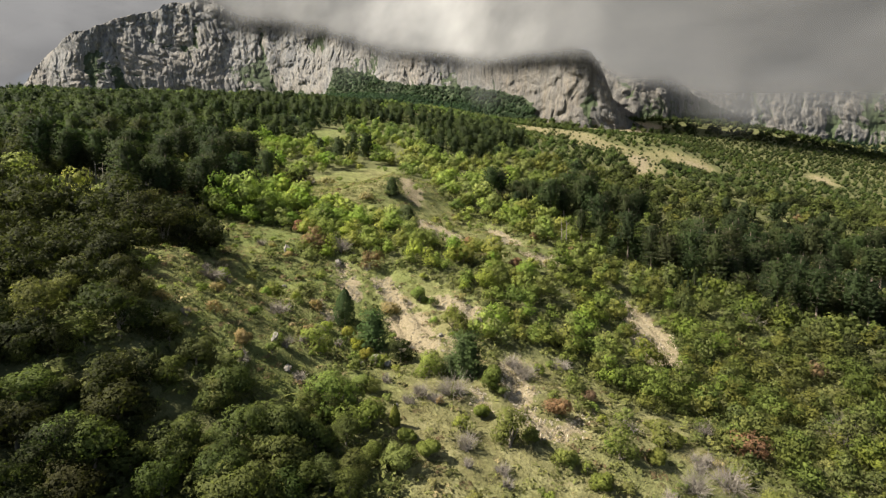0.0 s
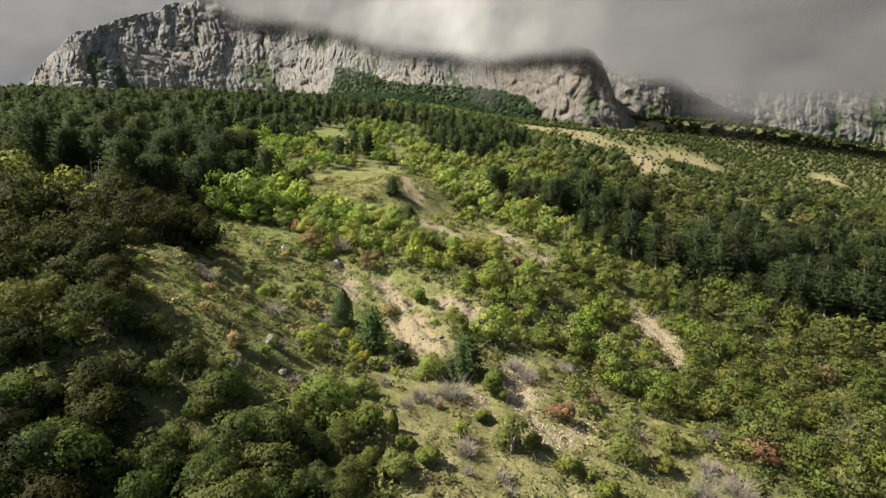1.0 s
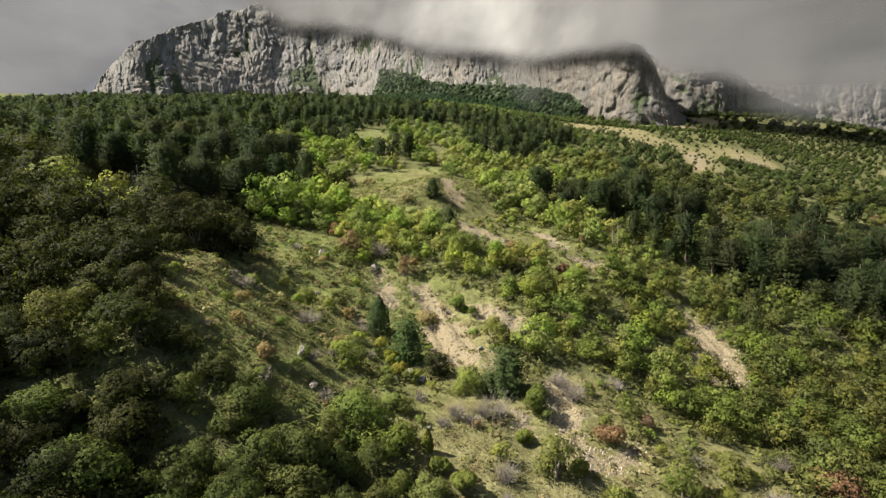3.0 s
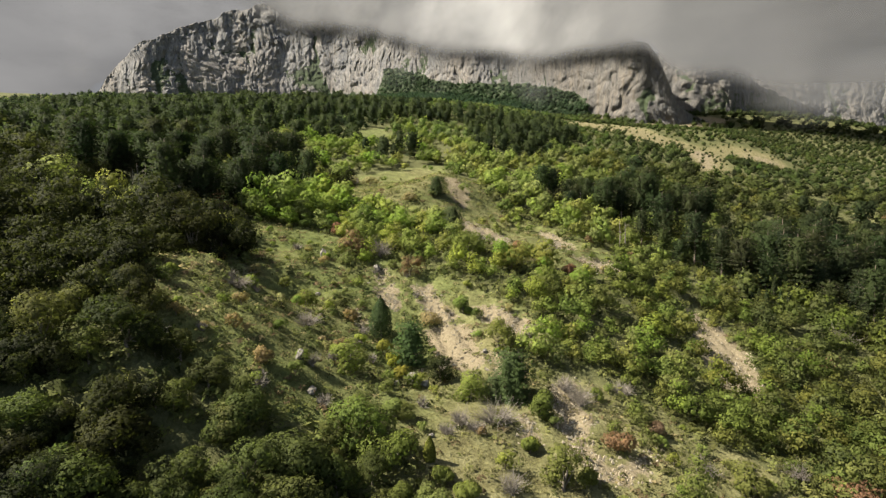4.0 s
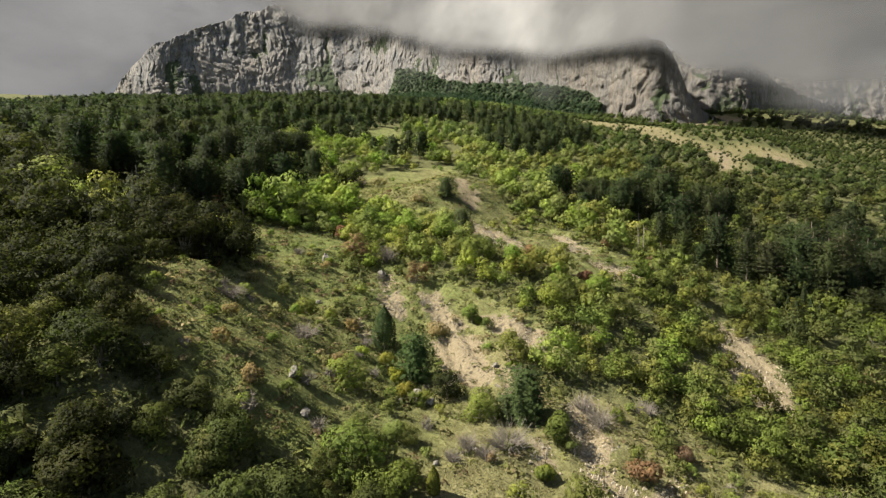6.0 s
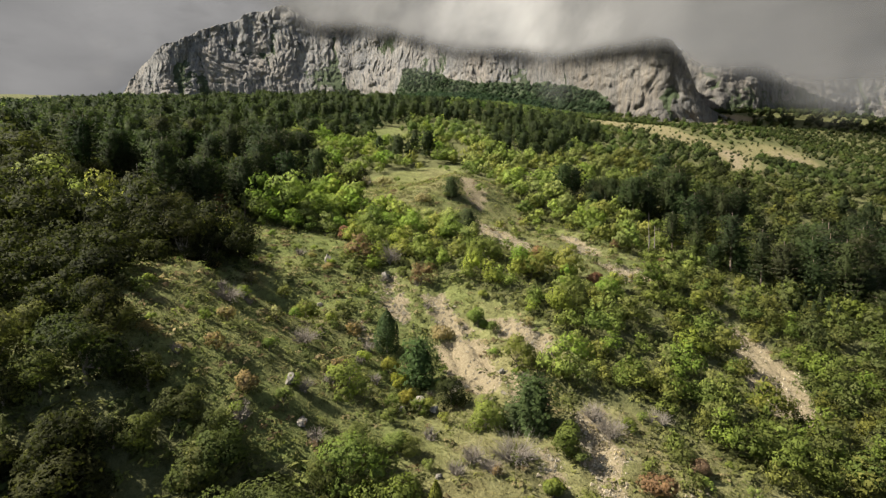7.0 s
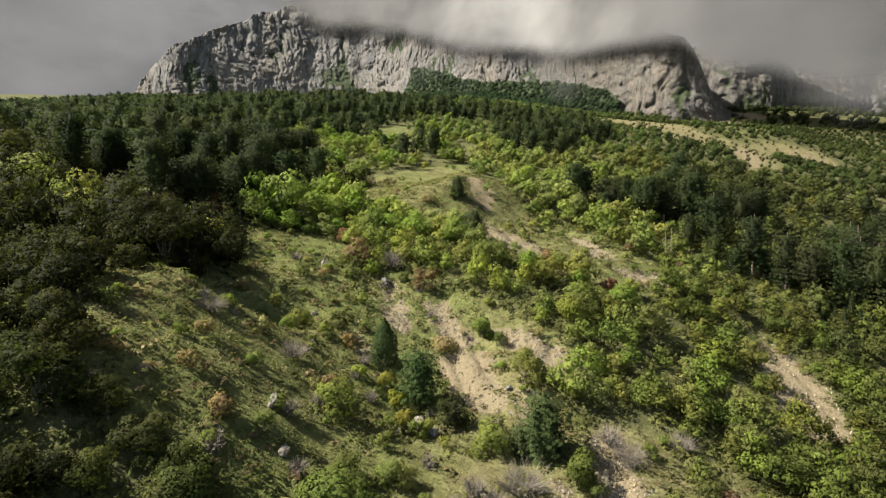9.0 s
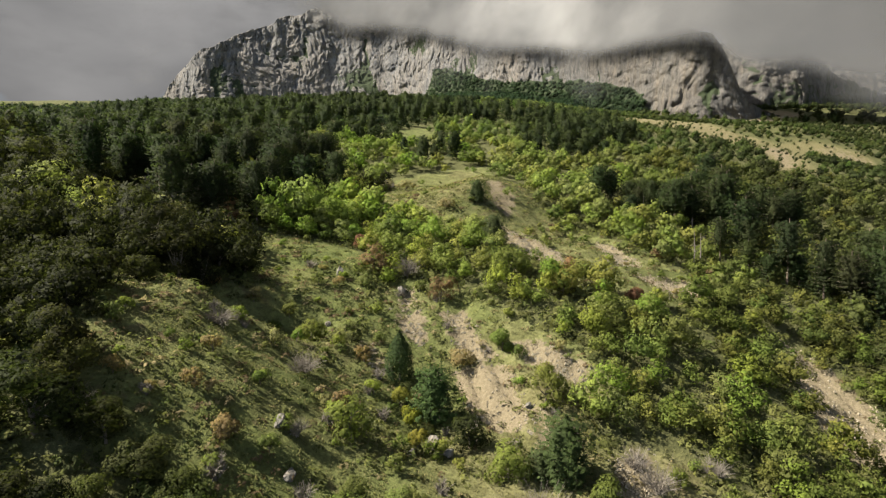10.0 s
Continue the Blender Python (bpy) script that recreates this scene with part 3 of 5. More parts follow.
def cliff(name, line, seed, label, lean=0.30, along=420, up=110, rough=1.0, deep=160.0, rock=None, ramp_top=None, shrubby=0.30):
    """A limestone wall above a plan line of (x, y, foot, top); ramp_top: top of a wooded ramp at its foot, by x."""
    line = np.array(line, float)
    run = np.concatenate([[0], np.cumsum(np.hypot(*np.diff(line[:, :2], axis=0).T))])
    u = np.linspace(0, run[-1], along)
    x, y, lo, hi = (np.interp(u, run, line[:, k]) for k in range(4))
    hi = hi + (fbm(u / 34, 0 * u, 0, 4, seed + 23, 0.6) - 0.5) * 16 * rough
    v = np.concatenate([np.linspace(-0.35, 0, 8)[:-1], np.linspace(0, 1.0, up)])
    U, V = np.meshgrid(u, v)
    tall = hi - lo
    Z = np.where(V < 0, lo + V * 200, lo + V * tall)
    rise = np.clip(V, 0, 1)
    W = U + 46 * (fbm(U / 90, Z / 70, 0, 3, seed + 29) - 0.5) + 0.22 * Z
    Q = Z + 30 * (fbm(U / 60, Z / 60, 0, 2, seed + 37) - 0.5)
    butt = billow(W / 170, Q / 330, 2, seed)
    rib = billow(W / 58, Q / 120, 3, seed + 5)
    knob = billow(W / 19, Q / 26, 3, seed + 11, 0.6)
    crag = fbm(W / 6, Q / 9, 0, 3, seed + 13, 0.6) - 0.5
    ledge = fbm(U / 150, Q / 20, 0, 3, seed + 17) - 0.5
    push = (26 * (butt - 0.5) + 19 * (rib - 0.5) + 12 * (knob - 0.5) + 7 * crag + 6 * ledge) * rough
    back = tall * lean * rise ** 1.15
    sward = np.zeros_like(Z)
    if ramp_top:
        tx, tz = zip(*ramp_top)
        over = np.interp(x, tx, tz, left=-99, right=-99) + 10 * (fbm(U / 26, Z / 26, 0, 3, seed + 41) - 0.5) - Z
        sward = np.clip(over / 5, 0, 1)
        push = push * (1 - 0.6 * sward) + np.clip(over, 0, 60) * 0.9
    creases = (0.42 - rib) * 1.1 + (0.45 - knob) * 0.55 + (fbm(W / 110, Q / 90, 0, 4, seed + 43) - 0.5) * 1.5 + shrubby - 0.30 * rise
    green = np.maximum(np.clip(creases * 2.4, 0, 1), sward)
    far = np.hypot(x, y)
    k = 1 + (back - push) / far
    P = np.stack([x * k, y * k, 30 + (Z - 30) * k], -1)
    # the top runs back as a plateau
    rear = P[-1] + np.stack([x / far * deep, y / far * deep, np.full_like(x, -deep * 0.35)], -1)
    P = np.concatenate([P, rear[None]], 0)
    green = np.concatenate([green, green[-1:]], 0)
    m = P.shape[0]
    idx = np.arange(m * along).reshape(m, along)
    f = np.stack([idx[:-1, :-1], idx[:-1, 1:], idx[1:, 1:], idx[1:, :-1]], -1).reshape(-1, 4)
    ob = new(name, quick_mesh(name, P.reshape(-1, 3), f, rock or CLIFF, True, green=green.ravel()))
    tagged(ob, label, "cliff", kind="structure")
    return P[:-1].reshape(-1, 3), green[:-1].ravel(), sward.ravel()


MASSIF = [(-1087, 1231, 271, 284), (-1049, 1264, 284, 306), (-999, 1266, 290, 320), (-974, 1259, 286, 338), (-944, 1245, 282, 359), (-897, 1230, 279, 387), (-860, 1220, 281, 415), (-828, 1218, 280, 434), (-781, 1236, 284, 457), (-745, 1253, 288, 481), (-692, 1277, 293, 499),
          (-674, 1285, 294, 504), (-665, 1287, 295, 518), (-645, 1296, 297, 528), (-617, 1304, 298, 534), (-521, 1324, 302, 559), (-405, 1312, 297, 540), (-306, 1246, 278, 502), (-226, 1151, 255, 448), (-131, 1025, 230, 384), (-45, 927, 208, 340), (42, 852, 190, 306)]
PROW = [(-25, 993, 224, 354), (20, 883, 200, 316), (48, 802, 182, 290), (72, 735, 163, 268), (105, 663, 143, 245), (127, 612, 128, 226), (146, 587, 119, 209), (159, 580, 116, 203), (167, 582, 113, 192), (174, 583, 114, 178), (180, 585, 114, 166), (188, 589, 115, 152), (198, 594, 116, 140), (214, 601, 118, 134), (234, 609, 120, 129)]
FLANK = [(188, 698, 135, 229), (215, 693, 134, 227), (242, 681, 132, 221), (279, 689, 132, 218), (313, 712, 134, 204), (339, 739, 138, 197), (375, 777, 142, 194), (439, 846, 150, 195), (530, 944, 160, 197)]
FAR_WALL = [(379, 1015, 178, 299), (485, 1013, 171, 293), (541, 1019, 167, 279), (635, 1034, 165, 282), (751, 1053, 163, 287), (891, 1057, 159, 286), (1069, 1027, 147, 275)]
RAMP = [(-290, 262), (-255, 300), (-232, 344), (-215, 338), (-180, 318), (-131, 291), (-90, 268), (-45, 250), (0, 243), (42, 237)]
PROW_RAMP = [(-20, 246), (20, 235), (45, 222), (72, 199), (95, 180), (108, 168), (118, 118)]

ROCK_FACES = [cliff("cliff_massif", MASSIF, 31, "high grey limestone massif with its top in cloud", 0.30, 900, 120, 0.85, ramp_top=RAMP),
              cliff("cliff_prow", PROW, 57, "steep grey limestone buttress under low cloud", 0.14, 400, 110, 0.62, 45.0, SHADED_CLIFF, PROW_RAMP, 0.05),
              cliff("cliff_flank", FLANK, 71, "shaded limestone wall beside the buttress", 0.30, 300, 80, 0.60, 40.0, SHADED_CLIFF, None, 0.26),
              cliff("cliff_far_wall", FAR_WALL, 83, "long hazy limestone wall under low cloud", 0.35, 320, 60, 0.7, 40.0, SHADED_CLIFF, None, 0.15)]


# ---- cloud lying on the tops ----
# the cloud's lower edge: bearing in degrees east of north, rise over distance, as seen from the open slope
CLOUD_EDGE = [(-48.6, 0.386), (-42.8, 0.398), (-37.3, 0.387), (-32.6, 0.372), (-29.1, 0.357), (-25.8, 0.346), (-22.4, 0.336), (-18.2, 0.331), (-13.7, 0.325), (-10.3, 0.312), (-6.8, 0.298), (-3.2, 0.295), (-0.2, 0.288), (2.2, 0.278), (6.3, 0.281), (9.8, 0.28), (12.7, 0.279), (15.2, 0.278), (16.3, 0.257), (17.5, 0.232), (20.9, 0.224), (23.5, 0.213), (25.0, 0.197), (26.5, 0.187), (32.3, 0.176), (36.4, 0.168), (39.0, 0.158), (43.4, 0.143), (47.7, 0.129)]
FACES = np.concatenate([P for P, green, sward in ROCK_FACES])
FACE_FAR = np.hypot(FACES[:, 0], FACES[:, 1])
FACE_BEARING, FACE_RISE = np.degrees(np.arctan2(FACES[:, 0], FACES[:, 1])), (FACES[:, 2] - 30) / FACE_FAR


def before_rock(bearing, rise, under):
    """Distance at which a veil hangs close in front of the rock, for each bearing."""
    near = np.full(len(bearing), np.nan)
    for i, (b, r) in enumerate(zip(bearing, rise)):
        k = (np.abs(FACE_BEARING - b) < 0.5) & (FACE_RISE > r - under)
        if k.any():
            near[i] = FACE_FAR[k].min()
    ok = ~np.isnan(near)
    near = np.interp(bearing, bearing[ok], near[ok])
    near = np.where(bearing > 13.5, np.minimum(near, 584 + 2.5 * (bearing - 16)), near)
    low = np.min([np.roll(np.pad(near, 4, mode="edge"), j)[4:-4] for j in range(-1, 2)], axis=0)
    wide = np.convolve(np.pad(low, 16, mode="edge"), np.ones(33) / 33, "valid")
    fold = np.clip((bearing - 10) / 6, 0, 1)
    near = np.minimum(np.convolve(np.pad(low, 2, mode="edge"), np.ones(5) / 5, "valid") * (1 - fold) + wide * fold, low)
    return np.convolve(np.pad(near, 2, mode="edge"), np.ones(5) / 5, "valid")


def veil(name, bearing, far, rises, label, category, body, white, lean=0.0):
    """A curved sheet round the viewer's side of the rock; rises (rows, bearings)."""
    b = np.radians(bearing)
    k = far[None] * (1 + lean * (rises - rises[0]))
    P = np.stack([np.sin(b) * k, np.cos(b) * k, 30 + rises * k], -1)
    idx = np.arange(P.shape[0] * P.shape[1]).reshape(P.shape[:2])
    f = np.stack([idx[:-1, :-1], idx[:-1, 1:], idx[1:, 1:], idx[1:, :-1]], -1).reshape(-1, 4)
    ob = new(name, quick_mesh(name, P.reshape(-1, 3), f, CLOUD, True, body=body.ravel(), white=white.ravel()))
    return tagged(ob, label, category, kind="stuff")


def cloud_bank():
    bearing = np.linspace(-50, 46, 260)
    rise = np.interp(bearing, *zip(*CLOUD_EDGE))
    rise = np.convolve(np.pad(rise, 2, mode="edge"), np.ones(5) / 5, "valid")
    v = np.linspace(-0.06, 0.50, 44)
    V = np.repeat(v[:, None], len(bearing), 1)
    B = np.repeat(bearing[None], len(v), 0)
    body = np.clip((V + 0.030) / 0.065, -0.6, 1.6) * np.clip((B + 33) / 13, 0, 1)
    # sunlit brightness round the middle bearing, painted as paler cloud
    white = 0.55 * np.exp(-((B - 0.5) / 12) ** 2) * np.clip(0.85 + V * 2.0, 0.4, 1.1) + 0.12 * np.clip((-8 - B) / 8, 0, 1)
    far = before_rock(bearing, rise, 0.02) - 3
    even = np.exp(-(np.arange(-15, 16) / 6.0) ** 2)
    far = np.convolve(np.pad(far, 15, mode="edge"), even / even.sum(), "valid") - 9
    veil("cloud", bearing, far, np.minimum(rise[None] + V, 0.43 + 0.01 * V), "soft grey cloud hanging over the cliff tops", "cloud", body, white, 0.05)
    # a thin grey sheet in front of the rock faces, standing in for haze
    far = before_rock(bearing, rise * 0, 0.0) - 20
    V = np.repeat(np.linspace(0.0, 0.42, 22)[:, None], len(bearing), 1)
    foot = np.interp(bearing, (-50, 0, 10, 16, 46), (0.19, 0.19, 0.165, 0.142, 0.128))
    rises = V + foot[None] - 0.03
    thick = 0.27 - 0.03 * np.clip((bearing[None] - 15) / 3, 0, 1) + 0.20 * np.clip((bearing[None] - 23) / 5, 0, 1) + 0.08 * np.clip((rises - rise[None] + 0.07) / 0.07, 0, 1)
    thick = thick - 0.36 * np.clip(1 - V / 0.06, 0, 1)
    veil("mist", bearing, far, rises, "thin grey haze sheet in front of the cliffs", "mist", thick, 0 * V + 0.10)


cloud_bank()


# ---- plants ----
def oak_arrays(gen, tall, wide, leaves, size, lobes=9, rings=4, sides=6, heart=0.47):
    """Trunk and crown of a low downy oak, as arrays."""
    cz, centres, radii = tall * 0.51, [], []
    for k in range(lobes):
        a = 2 * np.pi * k / lobes * 1.9 + gen.uniform(-0.5, 0.5)
        r = wide * 0.5 * gen.uniform(0.30, 0.66) * (0.3 if k == 0 else 1.0)
        centres.append((np.cos(a) * r, np.sin(a) * r, cz + tall * gen.uniform(-0.27, 0.22) + (tall * 0.16 if k == 0 else 0)))
        radii.append(wide * 0.5 * gen.uniform(0.36, 0.58))
    centres, radii = np.array(centres), np.array(radii)
    pick = gen.choice(lobes, leaves * 2, p=radii ** 2 / (radii ** 2).sum())
    d = gen.normal(size=(leaves * 2, 3))
    d[:, 2] = d[:, 2] * 0.9 + 0.25
    d /= np.linalg.norm(d, axis=1)[:, None]
    p = centres[pick] + d * (radii[pick] * gen.uniform(0.80, 1.12, leaves * 2))[:, None] * (1, 1, 0.85)
    deep = np.min(np.linalg.norm((p[:, None] - centres[None]) / (1, 1, 0.85), axis=2) / radii[None], axis=1)
    keep = np.where((deep > 0.74) & (p[:, 2] > tall * 0.04))[0][:leaves]
    crown = sprays(p[keep], d[keep] + gen.normal(size=(len(keep), 3)) * 0.42, size * gen.uniform(0.6, 1.35, len(keep)), gen, 1.0, d[keep] * 0.6 + unit_rows(p[keep] - (0, 0, tall * 0.42)) * 0.6)
    core = [blob(c, np.array((r, r, r * 0.85)) * heart, gen, rings, sides) for c, r in zip(centres, radii)]
    crown = join([crown] + core)
    trunk = [tube([(0, 0, -0.5), (0.03 * tall, 0, tall * 0.2), (-0.02 * tall, 0.03 * tall, tall * 0.45)], [0.035 * tall, 0.026 * tall, 0.016 * tall], 6)]
    for c in centres[:6]:
        s = np.array((0.01 * tall, 0, tall * gen.uniform(0.15, 0.32)))
        trunk.append(tube([s, (s + c) / 2 + (0, 0, -0.03 * tall), c], [0.015 * tall, 0.010 * tall, 0.003 * tall], 4))
    return join(trunk), crown


def pine_arrays(gen, tall, wide, tiers, per, size, bare=0.22, crowded=3):
    """Trunk and needle crown of a dark pine with whorled branches."""
    pc, pn, ps, limbs = [], [], [], []
    for k in range(tiers):
        f = k / (tiers - 1)
        z = tall * (bare + (1 - bare) * f ** 0.92) - 0.1
        reach = wide * 0.5 * max(0.02, 1 - ((f - 0.30) / 0.74) ** 2) ** 0.62 * gen.uniform(0.82, 1.14) + 0.15
        twist = gen.uniform(0, 6.28)
        for j in range(per):
            a = twist + 2 * np.pi * j / per + gen.uniform(-0.25, 0.25)
            r = reach * gen.uniform(0.72, 1.12)
            lift = r * (0.05 + 0.5 * f)
            way = np.array((np.cos(a), np.sin(a), 0.0))
            drop = 0.12 * tall if f > 0.8 else 0.0
            limbs.append(tube([(0, 0, z - drop), way * r * 0.8 + (0, 0, z - drop + lift * 0.7)], [0.035, 0.008], 3))
            for q in np.linspace(0.32, 1.0, max(2, int(round(r / 0.55)))):
                c = way * r * q + (0, 0, z + lift * q ** 1.5 - drop)
                for _ in range(crowded):
                    pc.append(c + gen.normal(size=3) * (0.20, 0.20, 0.13))
                    pn.append(way * 0.35 + (0, 0, 0.9) + gen.normal(size=3) * 0.5)
                    ps.append(size * gen.uniform(0.7, 1.3))
    pc, pn = np.array(pc), np.array(pn)
    crown = sprays(pc, pn, np.array(ps), gen, 1.0, unit_rows(pc - np.stack([pc[:, 0] * 0, pc[:, 1] * 0, pc[:, 2] - 0.6], -1)) + (0, 0, 0.35))
    crown = join([crown, blob(np.array((0, 0, tall * 0.58)), np.array((wide * 0.25, wide * 0.25, tall * 0.35)), gen, 5, 6)])
    bend = gen.uniform(-0.12, 0.12, 2)
    trunk = join([tube([(0, 0, -0.6), (bend[0], bend[1], tall * 0.5), (0, 0, tall * 0.97)], [0.020 * tall, 0.014 * tall, 0.004 * tall], 6)] + limbs)
    return trunk, crown


def column_arrays(gen, tall, wide, leaves, size):
    """A dense egg-shaped juniper."""
    f = gen.uniform(0.02, 1.0, leaves)
    prof = np.sin(np.clip(f * 0.93 + 0.10, 0, 1) ** 0.8 * np.pi) ** 0.7 * (1 - 0.25 * f)
    a = gen.uniform(0, 2 * np.pi, leaves)
    r = wide * 0.5 * prof * (0.86 + 0.22 * vnoise(np.cos(a) * 2, np.sin(a) * 2, f * 5, 4)) * gen.uniform(0.86, 1.06, leaves)
    c = np.stack([np.cos(a) * r, np.sin(a) * r, f * tall], -1)
    nrm = np.stack([np.cos(a), np.sin(a), 0.4 + 0 * a], -1) + gen.normal(size=(leaves, 3)) * 0.5
    crown = join([sprays(c, nrm, size * gen.uniform(0.7, 1.3, leaves), gen, 1.0, np.stack([np.cos(a), np.sin(a), 0.3 + 0.5 * f], -1)), blob(np.array((0, 0, tall * 0.46)), np.array((wide * 0.31, wide * 0.31, tall * 0.38)), gen, 6, 8)])
    return tube([(0, 0, -0.4), (0, 0, tall * 0.7)], [0.12, 0.03], 6), crown


def twig_arrays(gen, tall, wide, stems):
    """A leafless grey shrub of forking twigs."""
    out_ = []
    for _ in range(stems):
        a, r = gen.uniform(0, 6.28), wide * 0.5 * gen.uniform(0.3, 1.0)
        tip = np.array((np.cos(a) * r, np.sin(a) * r, tall * gen.uniform(0.25, 0.85) * (1.15 - 0.5 * r / wide)))
        mid = tip * gen.uniform(0.45, 0.6) + gen.normal(size=3) * 0.10
        out_.append(tube([gen.normal(size=3) * (0.1, 0.1, 0) - (0, 0, 0.1), mid, tip], [0.03, 0.02, 0.006], 3))
        for _ in range(6):
            out_.append(tube([mid, mid + (tip - mid) * gen.uniform(0.5, 1.1) + gen.normal(size=3) * wide * 0.13], [0.014, 0.005], 3))
    return join(out_)


def make_tree(name, trunk, crown, bark, leaf, label, category, group):
    top = new(name)
    part("trunk", quick_mesh("trunk", *trunk, bark, True), top)
    part("crown", leafy_mesh("crown", crown, leaf), top)
    return tagged(top, label, category, group)


def stand(x, y, turn, size, lean=(0, 0), sink=0.0):
    z = float(land(x, y)) - sink
    return pose(x, y, z, lean[0], lean[1], turn) @ Matrix.Diagonal((size[0], size[0], size[1], 1))


class Kind:
    """Templates of one kind of plant; plant() puts the next tree up."""

    def __init__(self, makers, colours):
        self.makers, self.colours, self.made, self.count = makers, colours, {}, 0

    def plant(self, gen, x, y, size=(1, 1), colour=None, lean=0.0):
        v = int(gen.integers(len(self.makers)))
        m = stand(x, y, gen.uniform(0, 360), size, (gen.uniform(-lean, lean), gen.uniform(-lean, lean)))
        if v in self.made:
            ob = copy_thing(self.made[v], m)
        else:
            ob = self.made[v] = self.makers[v]()
            ob.matrix_basis = m
        tint = tint_of(gen, *(colour or self.colours))
        for o in (ob, *ob.children_recursive):
            o.color = (*tint, 1)
        self.count += 1
        return ob


def tint_of(gen, a, b):
    f = gen.uniform(0, 1)
    return tuple(float(p + (q - p) * f) * gen.uniform(0.9, 1.1) for p, q in zip(a, b))


OAK_TINT = ((0.078, 0.093, 0.026), (0.150, 0.162, 0.043))
FRESH_TINT = ((0.104, 0.138, 0.025), (0.158, 0.188, 0.037))
OLIVE_OAK = ((0.076, 0.086, 0.021), (0.132, 0.140, 0.034))
# darker oaks, dimmed further for the shade on the left slope
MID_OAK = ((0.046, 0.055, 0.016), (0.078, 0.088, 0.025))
SHADED_OAK = ((0.017, 0.020, 0.0065), (0.032, 0.035, 0.010))
PINE_TINT = ((0.018, 0.027, 0.010), (0.036, 0.046, 0.016))
RUST_TINT = ((0.125, 0.070, 0.040), (0.165, 0.100, 0.058))
STRAW_TINT = ((0.17, 0.135, 0.060), (0.22, 0.18, 0.085))
YELLOW_TINT = ((0.150, 0.152, 0.026), (0.185, 0.178, 0.032))


def oak_maker(seed, tall, wide):
    def build():
        g = np.random.default_rng(seed)
        t, c = oak_arrays(g, tall, wide, 1800, 0.142, 11)
        return make_tree("oak_tree", t, c, BARK, LEAF, "low bushy oak tree with dense green crown on the slope", "tree", "oak scrub on the hillside")
    return build


def pine_maker(seed, tall, wide, bare):
    def build():
        g = np.random.default_rng(seed)
        t, c = pine_arrays(g, tall, wide * 1.15, 12, 8, 0.30, bare, 3)
        return make_tree("pine_tree", t, c, PINE_BARK, LEAF, "tall dark green pine tree with whorled branches", "tree", "pines on the hillside")
    return build


def shrub_maker(seed, tall, wide):
    def build():
        g = np.random.default_rng(seed)
        t, c = oak_arrays(g, tall, wide, 260, 0.13, 5)
        return make_tree("shrub", t, c, BARK, LEAF, "small rounded green shrub growing in dry grass", "shrub", "shrubs in the clearings")
    return build


OAK = Kind([oak_maker(11 + k, t, w) for k, (t, w) in enumerate(((4.2, 4.4), (4.8, 4.6), (3.6, 3.8), (5.2, 5.0), (4.0, 3.4)))], OAK_TINT)
PINE = Kind([pine_maker(31 + k, t, w, b) for k, (t, w, b) in enumerate(((9.0, 5.0, 0.14), (10.5, 5.4, 0.30), (8.0, 4.6, 0.16), (11.5, 5.2, 0.36)))], PINE_TINT)
SHRUB = Kind([shrub_maker(51 + k, t, w) for k, (t, w) in enumerate(((1.5, 1.9), (1.2, 1.7), (1.9, 1.8)))], OAK_TINT)


# woods in plan: ellipses x, y, rx, ry, turn
PINES_AT = [(-125, 175, 58, 80), (-66, 122, 24, 26), (-54, 99, 13, 11), (-130, 275, 105, 55), (6, 212, 16, 26), (20, 250, 24, 34), (30, 144, 18, 8), (50, 160, 15, 10), (38, 115, 10, 5), (52, 112, 13, 6), (68, 124, 15, 7), (86, 140, 18, 9), (66, 104, 10, 5), (80, 104, 14, 7), (120, 168, 30, 22), (-20, 280, 30, 30), (-32, 176, 9, 10)]


def pineness(x, y):
    s = np.zeros(np.broadcast(x, y).shape)
    for cx, cy, rx, ry in PINES_AT:
        s = np.maximum(s, 1.25 - np.hypot((x - cx) / rx, (y - cy) / ry) * 0.75)
    return np.clip((s - 0.35) * 2.4 + (fbm(np.asarray(x) / 12, np.asarray(y) / 12, 0, 2, 77) - 0.5) * 1.2, 0, 1)


def freshness(x, y):
    s = np.exp(-((x + 28) / 15) ** 2 - ((y - 108) / 12) ** 2) + np.exp(-((x + 52) / 16) ** 2 - ((y - 190) / 22) ** 2) + 0.6 * np.exp(-((x - 12) / 16) ** 2 - ((y - 84) / 14) ** 2)
    s = s + 0.5 * np.exp(-((x - 18) / 14) ** 2 - ((y - 160) / 16) ** 2) + 0.45 * np.exp(-((x - 26) / 24) ** 2 - ((y - 78) / 16) ** 2) + 0.7 * np.exp(-((x + 35) / 18) ** 2 - ((y - 205) / 40) ** 2)
    return np.clip(s + (fbm(np.asarray(x) / 14, np.asarray(y) / 14, 0, 3, 41) - 0.5) * 0.8, 0, 1)


def in_view(x, y, pad=0.0):
    return (x < 0.98 * y + 14 + pad) & (x > -1.22 * y - 18 - pad) & (y > 24 - pad)


def scatter(gen, x0, x1, y0, y1, step):
    """Jittered places on a grid."""
    X, Y = np.meshgrid(np.arange(x0, x1, step), np.arange(y0, y1, step))
    x, y = X.ravel() + gen.uniform(-0.75, 0.75, X.size) * step, Y.ravel() + gen.uniform(-0.75, 0.75, X.size) * step
    k = in_view(x, y)
    return x[k], y[k]


